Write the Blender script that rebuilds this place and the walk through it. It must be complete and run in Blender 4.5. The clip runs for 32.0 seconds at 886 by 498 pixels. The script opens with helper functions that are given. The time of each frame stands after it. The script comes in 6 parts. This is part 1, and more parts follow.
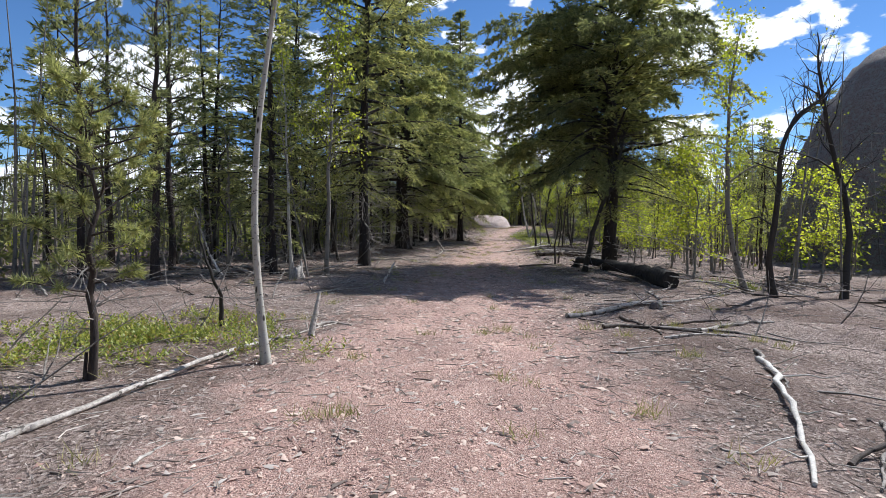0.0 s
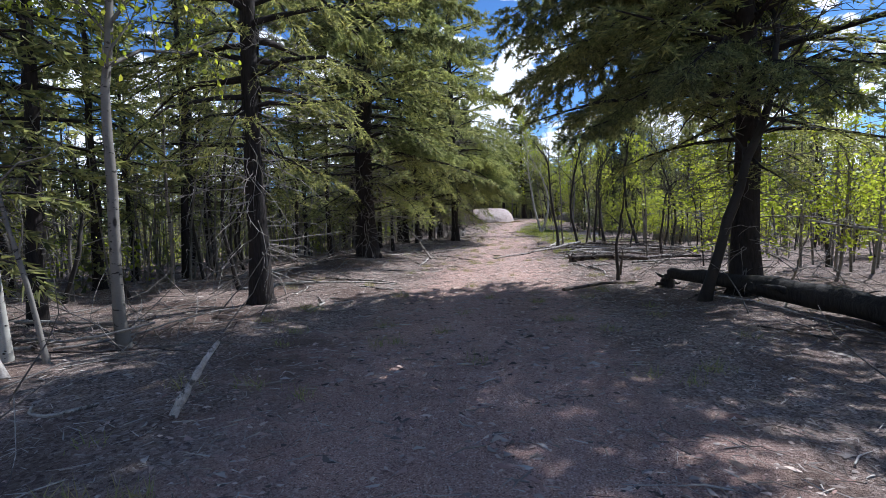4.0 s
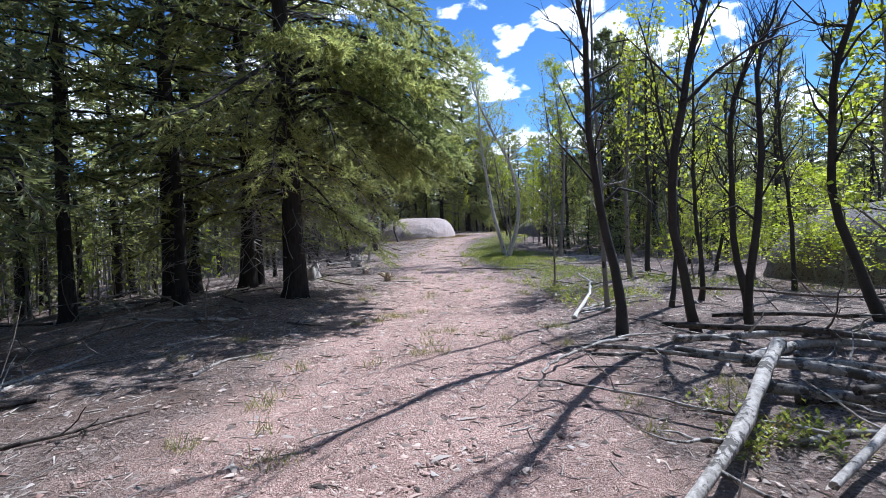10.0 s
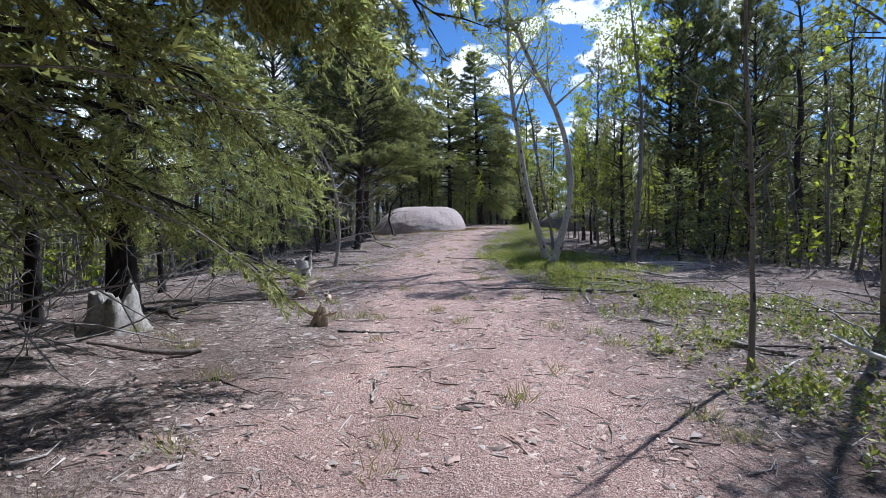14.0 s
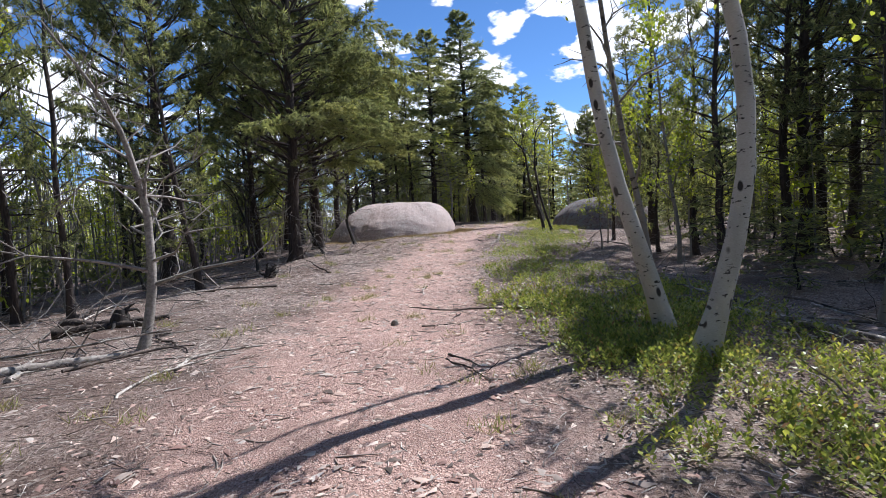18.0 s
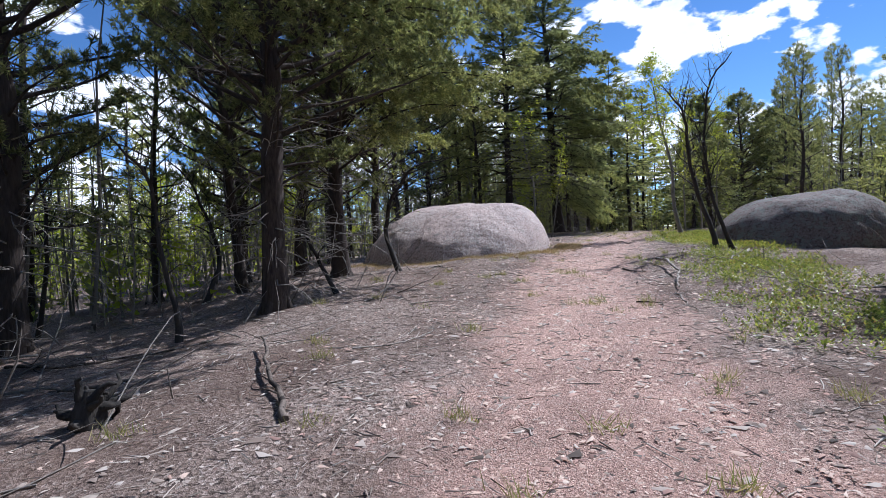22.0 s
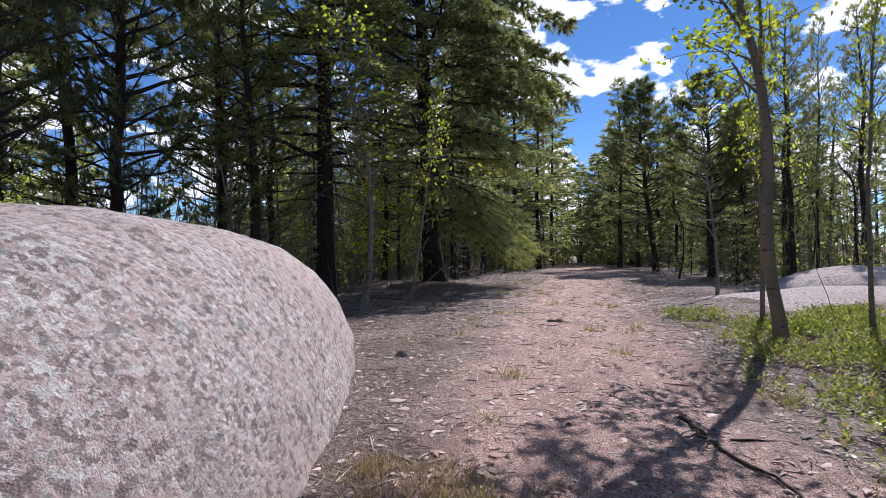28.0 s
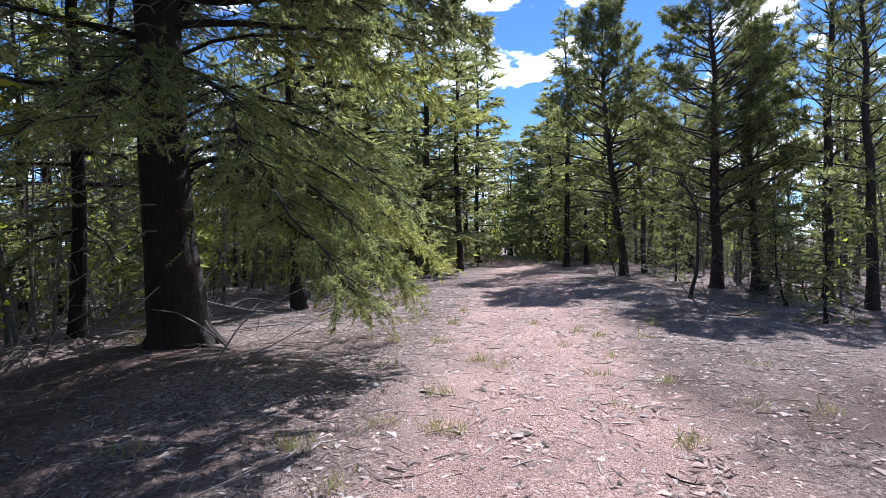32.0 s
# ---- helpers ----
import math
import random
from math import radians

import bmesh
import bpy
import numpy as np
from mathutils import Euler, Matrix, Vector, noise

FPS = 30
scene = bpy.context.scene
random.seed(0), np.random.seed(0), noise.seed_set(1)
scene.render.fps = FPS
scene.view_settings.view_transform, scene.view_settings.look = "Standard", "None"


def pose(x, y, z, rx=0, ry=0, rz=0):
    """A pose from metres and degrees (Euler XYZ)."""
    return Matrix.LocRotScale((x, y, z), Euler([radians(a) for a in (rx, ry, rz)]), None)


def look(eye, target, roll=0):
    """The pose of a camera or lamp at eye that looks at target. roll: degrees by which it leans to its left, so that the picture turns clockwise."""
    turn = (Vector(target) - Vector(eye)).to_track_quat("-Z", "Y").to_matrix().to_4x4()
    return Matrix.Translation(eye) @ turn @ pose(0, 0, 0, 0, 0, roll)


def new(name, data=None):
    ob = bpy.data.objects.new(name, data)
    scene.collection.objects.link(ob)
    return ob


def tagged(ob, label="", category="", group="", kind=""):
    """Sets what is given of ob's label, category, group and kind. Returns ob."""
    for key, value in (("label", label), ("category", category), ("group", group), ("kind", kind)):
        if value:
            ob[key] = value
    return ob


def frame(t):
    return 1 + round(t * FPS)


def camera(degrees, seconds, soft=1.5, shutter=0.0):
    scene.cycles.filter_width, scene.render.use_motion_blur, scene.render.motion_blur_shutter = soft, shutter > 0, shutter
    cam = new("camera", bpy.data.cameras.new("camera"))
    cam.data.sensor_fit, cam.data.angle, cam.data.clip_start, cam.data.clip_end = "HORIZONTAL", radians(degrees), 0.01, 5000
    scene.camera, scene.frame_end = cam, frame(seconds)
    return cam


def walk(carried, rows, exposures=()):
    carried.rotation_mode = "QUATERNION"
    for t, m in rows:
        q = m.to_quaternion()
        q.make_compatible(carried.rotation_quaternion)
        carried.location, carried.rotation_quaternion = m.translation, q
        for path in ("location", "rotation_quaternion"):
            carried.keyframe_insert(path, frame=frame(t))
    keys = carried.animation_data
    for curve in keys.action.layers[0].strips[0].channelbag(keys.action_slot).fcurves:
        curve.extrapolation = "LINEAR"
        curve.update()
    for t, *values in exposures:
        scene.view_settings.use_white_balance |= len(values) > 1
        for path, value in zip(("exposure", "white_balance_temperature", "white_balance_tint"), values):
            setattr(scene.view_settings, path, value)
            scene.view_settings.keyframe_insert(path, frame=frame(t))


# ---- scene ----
cam = camera(82.3, 32.0, soft=0.85)
PATH = [
    (0, -0.022, -0.010, 1.155, 86.96, -1.08, 0.05),
    (0.5, 0.022, 0.856, 1.138, 86.96, -0.25, 0.04),
    (1, 0.075, 1.753, 1.135, 86.94, -0.18, 0.11),
    (1.5, 0.132, 2.658, 1.119, 87.06, 0.06, 0.04),
    (2, 0.181, 3.571, 1.081, 86.84, 0.07, 0.05),
    (2.5, 0.232, 4.394, 1.062, 86.75, -0.02, -0.07),
    (3, 0.297, 5.270, 1.010, 86.45, 0.57, -0.17),
    (3.5, 0.349, 6.186, 1.016, 86.68, 1.28, -0.23),
    (5.5, 0.484, 10.833, 1.093, 86.16, 0.58, 0.48),
    (6, 0.540, 12.058, 1.036, 86.04, 0.45, 0.24),
    (6.5, 0.662, 13.165, 1.057, 86.71, 1.43, -0.04),
    (7, 0.771, 14.405, 1.054, 86.99, 1.48, -0.59),
    (7.5, 1.008, 15.785, 1.012, 87.05, 1.20, -2.12),
    (8, 1.341, 17.217, 0.986, 87.34, 1.74, -3.63),
    (8.5, 1.643, 18.574, 1.016, 87.77, 1.69, -4.76),
    (9, 1.967, 19.874, 1.003, 87.76, 1.37, -6.18),
    (9.5, 2.232, 21.013, 0.979, 87.74, 1.07, -6.76),
    (10, 2.395, 22.082, 1.018, 88.02, 1.58, -6.80),
    (10.5, 2.512, 23.008, 1.004, 87.95, 0.76, -6.59),
    (11, 2.594, 23.876, 0.965, 87.53, 0.95, -6.40),
    (11.5, 2.673, 24.683, 0.959, 87.60, 1.39, -5.74),
    (12, 2.685, 25.376, 0.969, 87.67, -0.08, -5.10),
    (12.5, 2.783, 26.182, 0.900, 86.88, 1.11, -4.85),
    (13, 2.857, 26.940, 0.927, 87.06, 0.77, -4.73),
    (13.5, 3.039, 27.785, 0.896, 87.04, 0.40, -5.05),
    (14, 3.225, 28.514, 0.915, 87.31, 0.83, -5.79),
    (14.5, 3.425, 29.266, 0.875, 86.55, 0.45, -6.68),
    (16.5, 3.947, 32.761, 1.141, 86.46, 1.81, -8.55),
    (17, 4.139, 33.725, 1.124, 86.65, 1.87, -8.44),
    (17.5, 4.285, 34.696, 1.122, 86.80, 2.12, -8.00),
    (18, 4.313, 35.610, 1.093, 86.86, 2.79, -6.90),
    (18.5, 4.207, 36.489, 1.110, 87.11, 2.18, -5.08),
    (19, 4.099, 37.426, 1.071, 87.11, 2.81, -3.26),
    (19.5, 3.952, 38.299, 1.096, 87.61, 2.57, -1.49),
    (20, 3.837, 39.182, 1.104, 87.73, 1.86, -0.22),
    (20.5, 3.831, 40.033, 1.125, 87.98, 2.30, 0.31),
    (21, 3.912, 41.005, 1.139, 88.01, 2.81, 0.02),
    (21.5, 4.011, 41.977, 1.175, 88.38, 3.35, -0.39),
    (22, 4.119, 43.118, 1.184, 88.18, 2.41, -0.96),
    (22.5, 4.273, 44.263, 1.204, 88.35, 2.33, -1.69),
    (23, 4.460, 45.340, 1.208, 88.47, 2.74, -2.58),
    (23.5, 4.738, 46.453, 1.257, 88.72, 3.29, -3.78),
    (24, 5.095, 47.566, 1.298, 89.07, 3.21, -5.59),
    (24.5, 5.471, 48.671, 1.331, 89.43, 3.55, -7.64),
    (26.5, 6.481, 52.404, 1.599, 89.07, 1.61, -10.01),
    (27, 6.793, 53.357, 1.628, 88.96, 0.78, -11.00),
    (27.5, 7.154, 54.295, 1.676, 89.49, 1.07, -11.97),
    (28, 7.522, 55.241, 1.750, 90.11, 0.61, -13.14),
    (28.5, 7.914, 56.185, 1.789, 90.52, -0.15, -14.46),
    (29, 8.387, 57.107, 1.892, 91.30, 1.56, -15.75),
    (29.5, 8.803, 58.033, 1.928, 91.11, 1.24, -16.62),
    (30, 9.180, 58.929, 1.968, 91.01, 1.38, -17.21),
    (30.5, 9.520, 59.787, 1.973, 90.73, 1.20, -17.71),
    (31, 9.923, 60.617, 1.994, 90.20, 1.37, -18.50),
    (31.5, 10.382, 61.478, 1.987, 89.38, 0.93, -19.78),
    (32, 10.905, 62.331, 1.975, 88.63, 0.84, -21.31),
]
walk(cam, [(t, pose(x, y, z, rx, ry, rz)) for t, x, y, z, rx, ry, rz in PATH], exposures=[
    (0, 0.3, 5950, 10), (3.2, 0.2, 5550, 11), (5.2, 0.85, 5650, 13), (7.2, 0.97, 5600, 12), (8.3, 0.55, 5500, 11), (10, 0.52, 5300, 11), (12, 0.32, 5350, 10), (14, 0.25, 5350, 11), (18, 0.42, 5850, 13), (20, 0.3, 5750, 14),
    (22, 0.3, 5550, 13), (27.5, 0.17, 5800, 15), (29, 0.3, 5500, 17), (31, 0.6, 5500, 16), (32, 0.68, 5500, 16)])

# ---- sky, sun ----
SUN_AZ, SUN_EL = radians(50), radians(48)
SUN_DIR = Vector((math.sin(SUN_AZ) * math.cos(SUN_EL), math.cos(SUN_AZ) * math.cos(SUN_EL), math.sin(SUN_EL)))
SKY, SUN = 0.08, 5.0

world = bpy.data.worlds.new("sky")
scene.world = world
world.use_nodes = True
wt = world.node_tree
wt.nodes.clear()


def wnode(kind, **values):
    n = wt.nodes.new(kind)
    for key, v in values.items():
        n.inputs[key].default_value = v
    return n


sky = wt.nodes.new("ShaderNodeTexSky")
sky.sky_type, sky.sun_disc = "NISHITA", False
sky.sun_elevation, sky.sun_rotation = SUN_EL, SUN_AZ
sky.altitude, sky.air_density, sky.dust_density, sky.ozone_density = 2600, 1.0, 0.1, 4.0
coord = wt.nodes.new("ShaderNodeTexCoord")
stretch = wt.nodes.new("ShaderNodeMapping")
stretch.inputs["Scale"].default_value = (1.0, 1.0, 1.9)
stretch.inputs["Location"].default_value = (3.1, 7.4, 0.35)
wt.links.new(coord.outputs["Generated"], stretch.inputs["Vector"])
puffs = wnode("ShaderNodeTexNoise", Scale=7.0, Detail=9.0, Roughness=0.52)
wt.links.new(stretch.outputs[0], puffs.inputs["Vector"])
cover = wt.nodes.new("ShaderNodeMapRange")
cover.interpolation_type = "SMOOTHSTEP"
for key, v in (("From Min", 0.548), ("From Max", 0.59), ("To Min", 0.0), ("To Max", 1.0)):
    cover.inputs[key].default_value = v
# cumulus crowds towards the horizon
height = wt.nodes.new("ShaderNodeSeparateXYZ")
wt.links.new(coord.outputs["Generated"], height.inputs[0])
thin = wnode("ShaderNodeMath")
thin.operation = "MULTIPLY_ADD"
thin.inputs[1].default_value, thin.inputs[2].default_value = -0.17, 0.075
wt.links.new(height.outputs["Z"], thin.inputs[0])
heap = wt.nodes.new("ShaderNodeMath")
wt.links.new(puffs.outputs["Fac"], heap.inputs[0])
wt.links.new(thin.outputs[0], heap.inputs[1])
wt.links.new(heap.outputs[0], cover.inputs["Value"])
body = wnode("ShaderNodeTexNoise", Scale=9.0, Detail=5.0, Roughness=0.6)
wt.links.new(stretch.outputs[0], body.inputs["Vector"])
white = wt.nodes.new("ShaderNodeValToRGB")
white.color_ramp.elements[0].position, white.color_ramp.elements[0].color = 0.3, (0.80, 0.84, 0.92, 1)
white.color_ramp.elements[1].position, white.color_ramp.elements[1].color = 0.62, (1.0, 1.0, 1.0, 1)
wt.links.new(body.outputs["Fac"], white.inputs["Fac"])
clear = wt.nodes.new("ShaderNodeBackground")
clear.inputs["Strength"].default_value = SKY
vivid = wnode("ShaderNodeHueSaturation", Saturation=1.1, Value=1.35)
wt.links.new(sky.outputs[0], vivid.inputs["Color"])
wt.links.new(vivid.outputs[0], clear.inputs["Color"])
cloud = wt.nodes.new("ShaderNodeBackground")
cloud.inputs["Strength"].default_value = 1.05
wt.links.new(white.outputs[0], cloud.inputs["Color"])
blend = wt.nodes.new("ShaderNodeMixShader")
wt.links.new(cover.outputs[0], blend.inputs[0])
wt.links.new(clear.outputs[0], blend.inputs[1])
wt.links.new(cloud.outputs[0], blend.inputs[2])
wout = wt.nodes.new("ShaderNodeOutputWorld")
wt.links.new(blend.outputs[0], wout.inputs["Surface"])

sun_data = bpy.data.lights.new("sun", "SUN")
sun_data.energy, sun_data.angle, sun_data.color = SUN, radians(0.53), (1.0, 0.972, 0.93)
sun = new("sun", sun_data)
sun.matrix_world = look(SUN_DIR * 200, (0, 0, 0))


# ---- materials ----
class Mat:
    """A node material under construction."""

    def __init__(self, name, rough=0.9):
        self.m = bpy.data.materials.new(name)
        self.m.use_nodes = True
        self.t = self.m.node_tree
        self.t.nodes.clear()
        self.out = self.t.nodes.new("ShaderNodeOutputMaterial")
        self.b = self.t.nodes.new("ShaderNodeBsdfPrincipled")
        self.b.inputs["Roughness"].default_value = rough
        self.b.inputs["Specular IOR Level"].default_value = 0.25
        self.link(self.b.outputs[0], self.out.inputs[0])

    def link(self, a, b):
        self.t.links.new(a, b)

    def node(self, kind, **values):
        n = self.t.nodes.new(kind)
        for key, v in values.items():
            n.inputs[key].default_value = v
        return n

    def coords(self, scale=(1, 1, 1), which="Object"):
        c, m = self.node("ShaderNodeTexCoord"), self.node("ShaderNodeMapping", Scale=scale)
        self.link(c.outputs[which], m.inputs["Vector"])
        return m.outputs[0]

    def place(self):
        return self.node("ShaderNodeNewGeometry").outputs["Position"]

    def noise(self, at, scale, detail=4.0, rough=0.55):
        n = self.node("ShaderNodeTexNoise", Scale=scale, Detail=detail, Roughness=rough)
        self.link(at, n.inputs["Vector"])
        return n.outputs["Fac"]

    def cells(self, at, scale, feature="F1"):
        n = self.node("ShaderNodeTexVoronoi", Scale=scale)
        n.feature = feature
        self.link(at, n.inputs["Vector"])
        return n

    def ramp(self, fac, *stops):
        n = self.node("ShaderNodeValToRGB")
        els = n.color_ramp.elements
        while len(els) < len(stops):
            els.new(0.5)
        for e, (p, c) in zip(els, stops):
            e.position, e.color = p, (*c, 1) if len(c) == 3 else c
        self.link(fac, n.inputs["Fac"])
        return n.outputs["Color"]

    def mix(self, fac, a, b, how="MIX"):
        n = self.node("ShaderNodeMix")
        n.data_type, n.blend_type = "RGBA", how
        for socket, v in ((n.inputs[0], fac), (n.inputs[6], a), (n.inputs[7], b)):
            if isinstance(v, (int, float)):
                socket.default_value = v
            elif isinstance(v, tuple):
                socket.default_value = (*v, 1)
            else:
                self.link(v, socket)
        return n.outputs[2]

    def maths(self, how, a, b):
        n = self.node("ShaderNodeMath")
        n.operation = how
        for socket, v in zip(n.inputs, (a, b)):
            if isinstance(v, (int, float)):
                socket.default_value = v
            else:
                self.link(v, socket)
        return n.outputs[0]

    def bump(self, height, strength=0.5, distance=0.01):
        n = self.node("ShaderNodeBump", Strength=strength, Distance=distance)
        self.link(height, n.inputs["Height"])
        self.link(n.outputs[0], self.b.inputs["Normal"])

    def colour(self, c):
        self.link(c, self.b.inputs["Base Color"])
        return self.m

    def random(self):
        return self.node("ShaderNodeObjectInfo").outputs["Random"]

    def island(self):
        return self.node("ShaderNodeNewGeometry").outputs["Random Per Island"]


def leafy(name, stops, passing=0.35, rough=0.6):
    """Leaves or needles: colour by piece, with a share of light passing through."""
    k = Mat(name, rough)
    col = k.ramp(k.island(), *stops)
    tone = k.ramp(k.random(), (0.0, (0.78, 0.8, 0.85)), (1.0, (1.15, 1.1, 0.95)))
    col = k.mix(1.0, col, tone, "MULTIPLY")
    k.colour(col)
    tr = k.node("ShaderNodeBsdfTranslucent")
    k.link(k.mix(1.0, col, (1.62, 1.6, 1.08), "MULTIPLY"), tr.inputs["Color"])
    mx = k.node("ShaderNodeMixShader")
    mx.inputs[0].default_value = passing
    k.link(k.b.outputs[0], mx.inputs[1])
    k.link(tr.outputs[0], mx.inputs[2])
    k.link(mx.outputs[0], k.out.inputs[0])
    return k.m


def barky(name, dark, light, scale=(30, 30, 6), bump=0.8, rough=0.95):
    k = Mat(name, rough)
    at = k.coords(scale)
    n1, n2 = k.noise(at, 1.0, 6.0, 0.65), k.noise(k.coords((3, 3, 1.2)), 1.0, 3.0)
    col = k.ramp(n1, (0.3, dark), (0.7, light))
    col = k.mix(k.ramp(n2, (0.4, (0, 0, 0)), (0.75, (0.5, 0.5, 0.5))), col, tuple(v * 1.35 for v in light))
    k.bump(n1, bump, 0.02)
    return k.colour(col)


def ground_material():
    k = Mat("forest_soil", 0.97)
    at = k.place()
    grit, grit2, dust = k.cells(at, 130.0), k.cells(at, 55.0), k.noise(at, 260.0, 3.0, 0.8)
    worn = k.node("ShaderNodeAttribute")
    worn.attribute_name = "trail"
    edge = k.noise(at, 2.1, 6.0, 0.65)
    mask = k.maths("ADD", worn.outputs["Fac"], k.maths("MULTIPLY", k.maths("SUBTRACT", edge, 0.5), 1.1))
    gravel = k.ramp(grit.outputs["Color"], (0.05, (0.17, 0.11, 0.092)), (0.3, (0.455, 0.283, 0.225)), (0.7, (0.62, 0.412, 0.330)), (0.95, (0.78, 0.64, 0.54)))
    litter = k.ramp(grit2.outputs["Color"], (0.05, (0.075, 0.055, 0.047)), (0.4, (0.285, 0.212, 0.172)), (0.75, (0.435, 0.342, 0.286)), (0.95, (0.66, 0.565, 0.49)))
    needles = k.ramp(k.noise(k.coords((120, 30, 1)), 1.0, 5.0, 0.7), (0.35, (0.085, 0.052, 0.04)), (0.7, (0.24, 0.16, 0.12)))
    litter = k.mix(k.ramp(k.noise(at, 0.6, 5.0), (0.40, (0, 0, 0)), (0.62, (0.8, 0.8, 0.8))), litter, needles)
    col = k.mix(k.ramp(mask, (0.38, (0, 0, 0)), (0.78, (1, 1, 1))), litter, gravel)
    col = k.mix(1.0, col, k.ramp(k.noise(at, 1.1, 7.0, 0.65), (0.3, (0.70, 0.69, 0.69)), (0.7, (1.15, 1.13, 1.12))), "MULTIPLY")
    col = k.mix(1.0, col, k.ramp(dust, (0.35, (0.58, 0.58, 0.58)), (0.65, (1.36, 1.36, 1.36))), "MULTIPLY")
    h = k.maths("ADD", k.maths("MULTIPLY", grit.outputs["Distance"], 0.5), k.maths("MULTIPLY", grit2.outputs["Distance"], 0.7))
    k.bump(k.maths("ADD", h, k.maths("MULTIPLY", dust, 0.6)), 1.0, 0.014)
    return k.colour(col)


def granite(name, warm=(0.56, 0.42, 0.365), pale=(0.60, 0.54, 0.495), dark=(0.13, 0.12, 0.11), growth=0.61):
    k = Mat(name, 0.9)
    at = k.place()
    cells, patch = k.cells(at, 52.0), k.cells(at, 26.0)
    fine = k.noise(at, 140.0, 4.0, 0.75)
    pits = k.noise(at, 19.0, 5.0, 0.7)
    col = k.ramp(cells.outputs["Color"], (0.05, tuple(v * 0.5 for v in warm)), (0.4, warm), (0.7, pale), (0.95, tuple(min(1, v * 1.35) for v in pale)))
    col = k.mix(k.ramp(k.noise(at, 0.8, 6.0, 0.6), (0.40, (0, 0, 0)), (0.64, (0.8, 0.8, 0.8))), col, warm)
    col = k.mix(k.ramp(fine, (0.565, (0, 0, 0)), (0.66, (0.8, 0.8, 0.8))), col, dark)
    col = k.mix(k.ramp(pits, (0.53, (0, 0, 0)), (0.575, (0.9, 0.9, 0.9))), col, tuple(v * 0.42 for v in warm))
    blot = k.maths("MULTIPLY", k.ramp(patch.outputs["Color"], (0.70, (0, 0, 0)), (0.74, (1, 1, 1))), k.ramp(patch.outputs["Distance"], (0.32, (0.55, 0.55, 0.55)), (0.46, (0, 0, 0))))
    col = k.mix(blot, col, tuple(v * 0.5 for v in pale))
    lichen = k.noise(at, 6.5, 7.0, 0.68)
    col = k.mix(k.ramp(lichen, (growth - 0.02, (0, 0, 0)), (growth + 0.05, (0.6, 0.6, 0.6))), col, (0.23, 0.25, 0.215))
    streak = k.noise(k.coords((1.6, 1.6, 0.35)), 1.0, 6.0, 0.65)
    col = k.mix(k.ramp(streak, (0.56, (0, 0, 0)), (0.76, (0.4, 0.4, 0.4))), col, tuple(v * 0.55 for v in pale))
    h = k.maths("SUBTRACT", k.maths("MULTIPLY", fine, 0.35), k.maths("MULTIPLY", pits, 0.9))
    k.bump(k.maths("ADD", h, k.maths("MULTIPLY", lichen, 0.8)), 0.95, 0.03)
    return k.colour(col)


def aspen_bark(name, pale, dark=(0.035, 0.03, 0.025), dirt=0.35):
    k = Mat(name, 0.8)
    scars = k.noise(k.coords((9, 9, 26)), 1.0, 3.0, 0.6)
    fine = k.noise(k.coords((40, 40, 120)), 1.0, 4.0, 0.6)
    eyes = k.cells(k.coords((5.5, 5.5, 3.0)), 1.0)
    col = k.ramp(fine, (0.3, tuple(v * 0.8 for v in pale)), (0.7, pale))
    col = k.mix(k.ramp(scars, (0.61, (0, 0, 0)), (0.66, (1, 1, 1))), col, dark)
    col = k.mix(k.ramp(eyes.outputs["Distance"], (0.13, (1, 1, 1)), (0.20, (0, 0, 0))), col, dark)
    col = k.mix(k.ramp(k.noise(k.coords((2, 2, 1)), 1.0, 3.0), (0.45, (0, 0, 0)), (0.75, (dirt * 2, dirt * 2, dirt * 2))), col, tuple(v * 0.45 for v in pale))
    k.bump(scars, 0.5, 0.01)
    return k.colour(col)


def dry_wood(name, dark, light, bark=0.0):
    """Bare wood; bark gives the share still covered by dark bark."""
    k = Mat(name, 0.85)
    grain = k.noise(k.coords((26, 26, 26)), 1.0, 6.0, 0.7)
    col = k.ramp(grain, (0.3, dark), (0.65, light))
    stain = k.noise(k.coords((3.2, 3.2, 3.2)), 1.0, 5.0, 0.65)
    col = k.mix(k.ramp(stain, (0.42, (0, 0, 0)), (0.66, (0.4, 0.4, 0.4))), col, tuple(v * 0.8 for v in dark))
    if bark:
        peel = k.noise(k.coords((5, 5, 5)), 1.0, 7.0, 0.7)
        col = k.mix(k.ramp(peel, (0.60 - bark, (0, 0, 0)), (0.63 - bark, (0.9, 0.9, 0.9))), col, tuple(v * 0.38 for v in dark))
    tone = k.ramp(k.random(), (0.0, (0.70, 0.67, 0.64)), (1.0, (1.22, 1.19, 1.15)))
    k.bump(k.maths("ADD", grain, k.maths("MULTIPLY", stain, 0.8)), 0.9, 0.012)
    return k.colour(k.mix(1.0, col, tone, "MULTIPLY"))


def specks(name, *stops, rough=0.9):
    k = Mat(name, rough)
    return k.colour(k.ramp(k.island(), *stops))


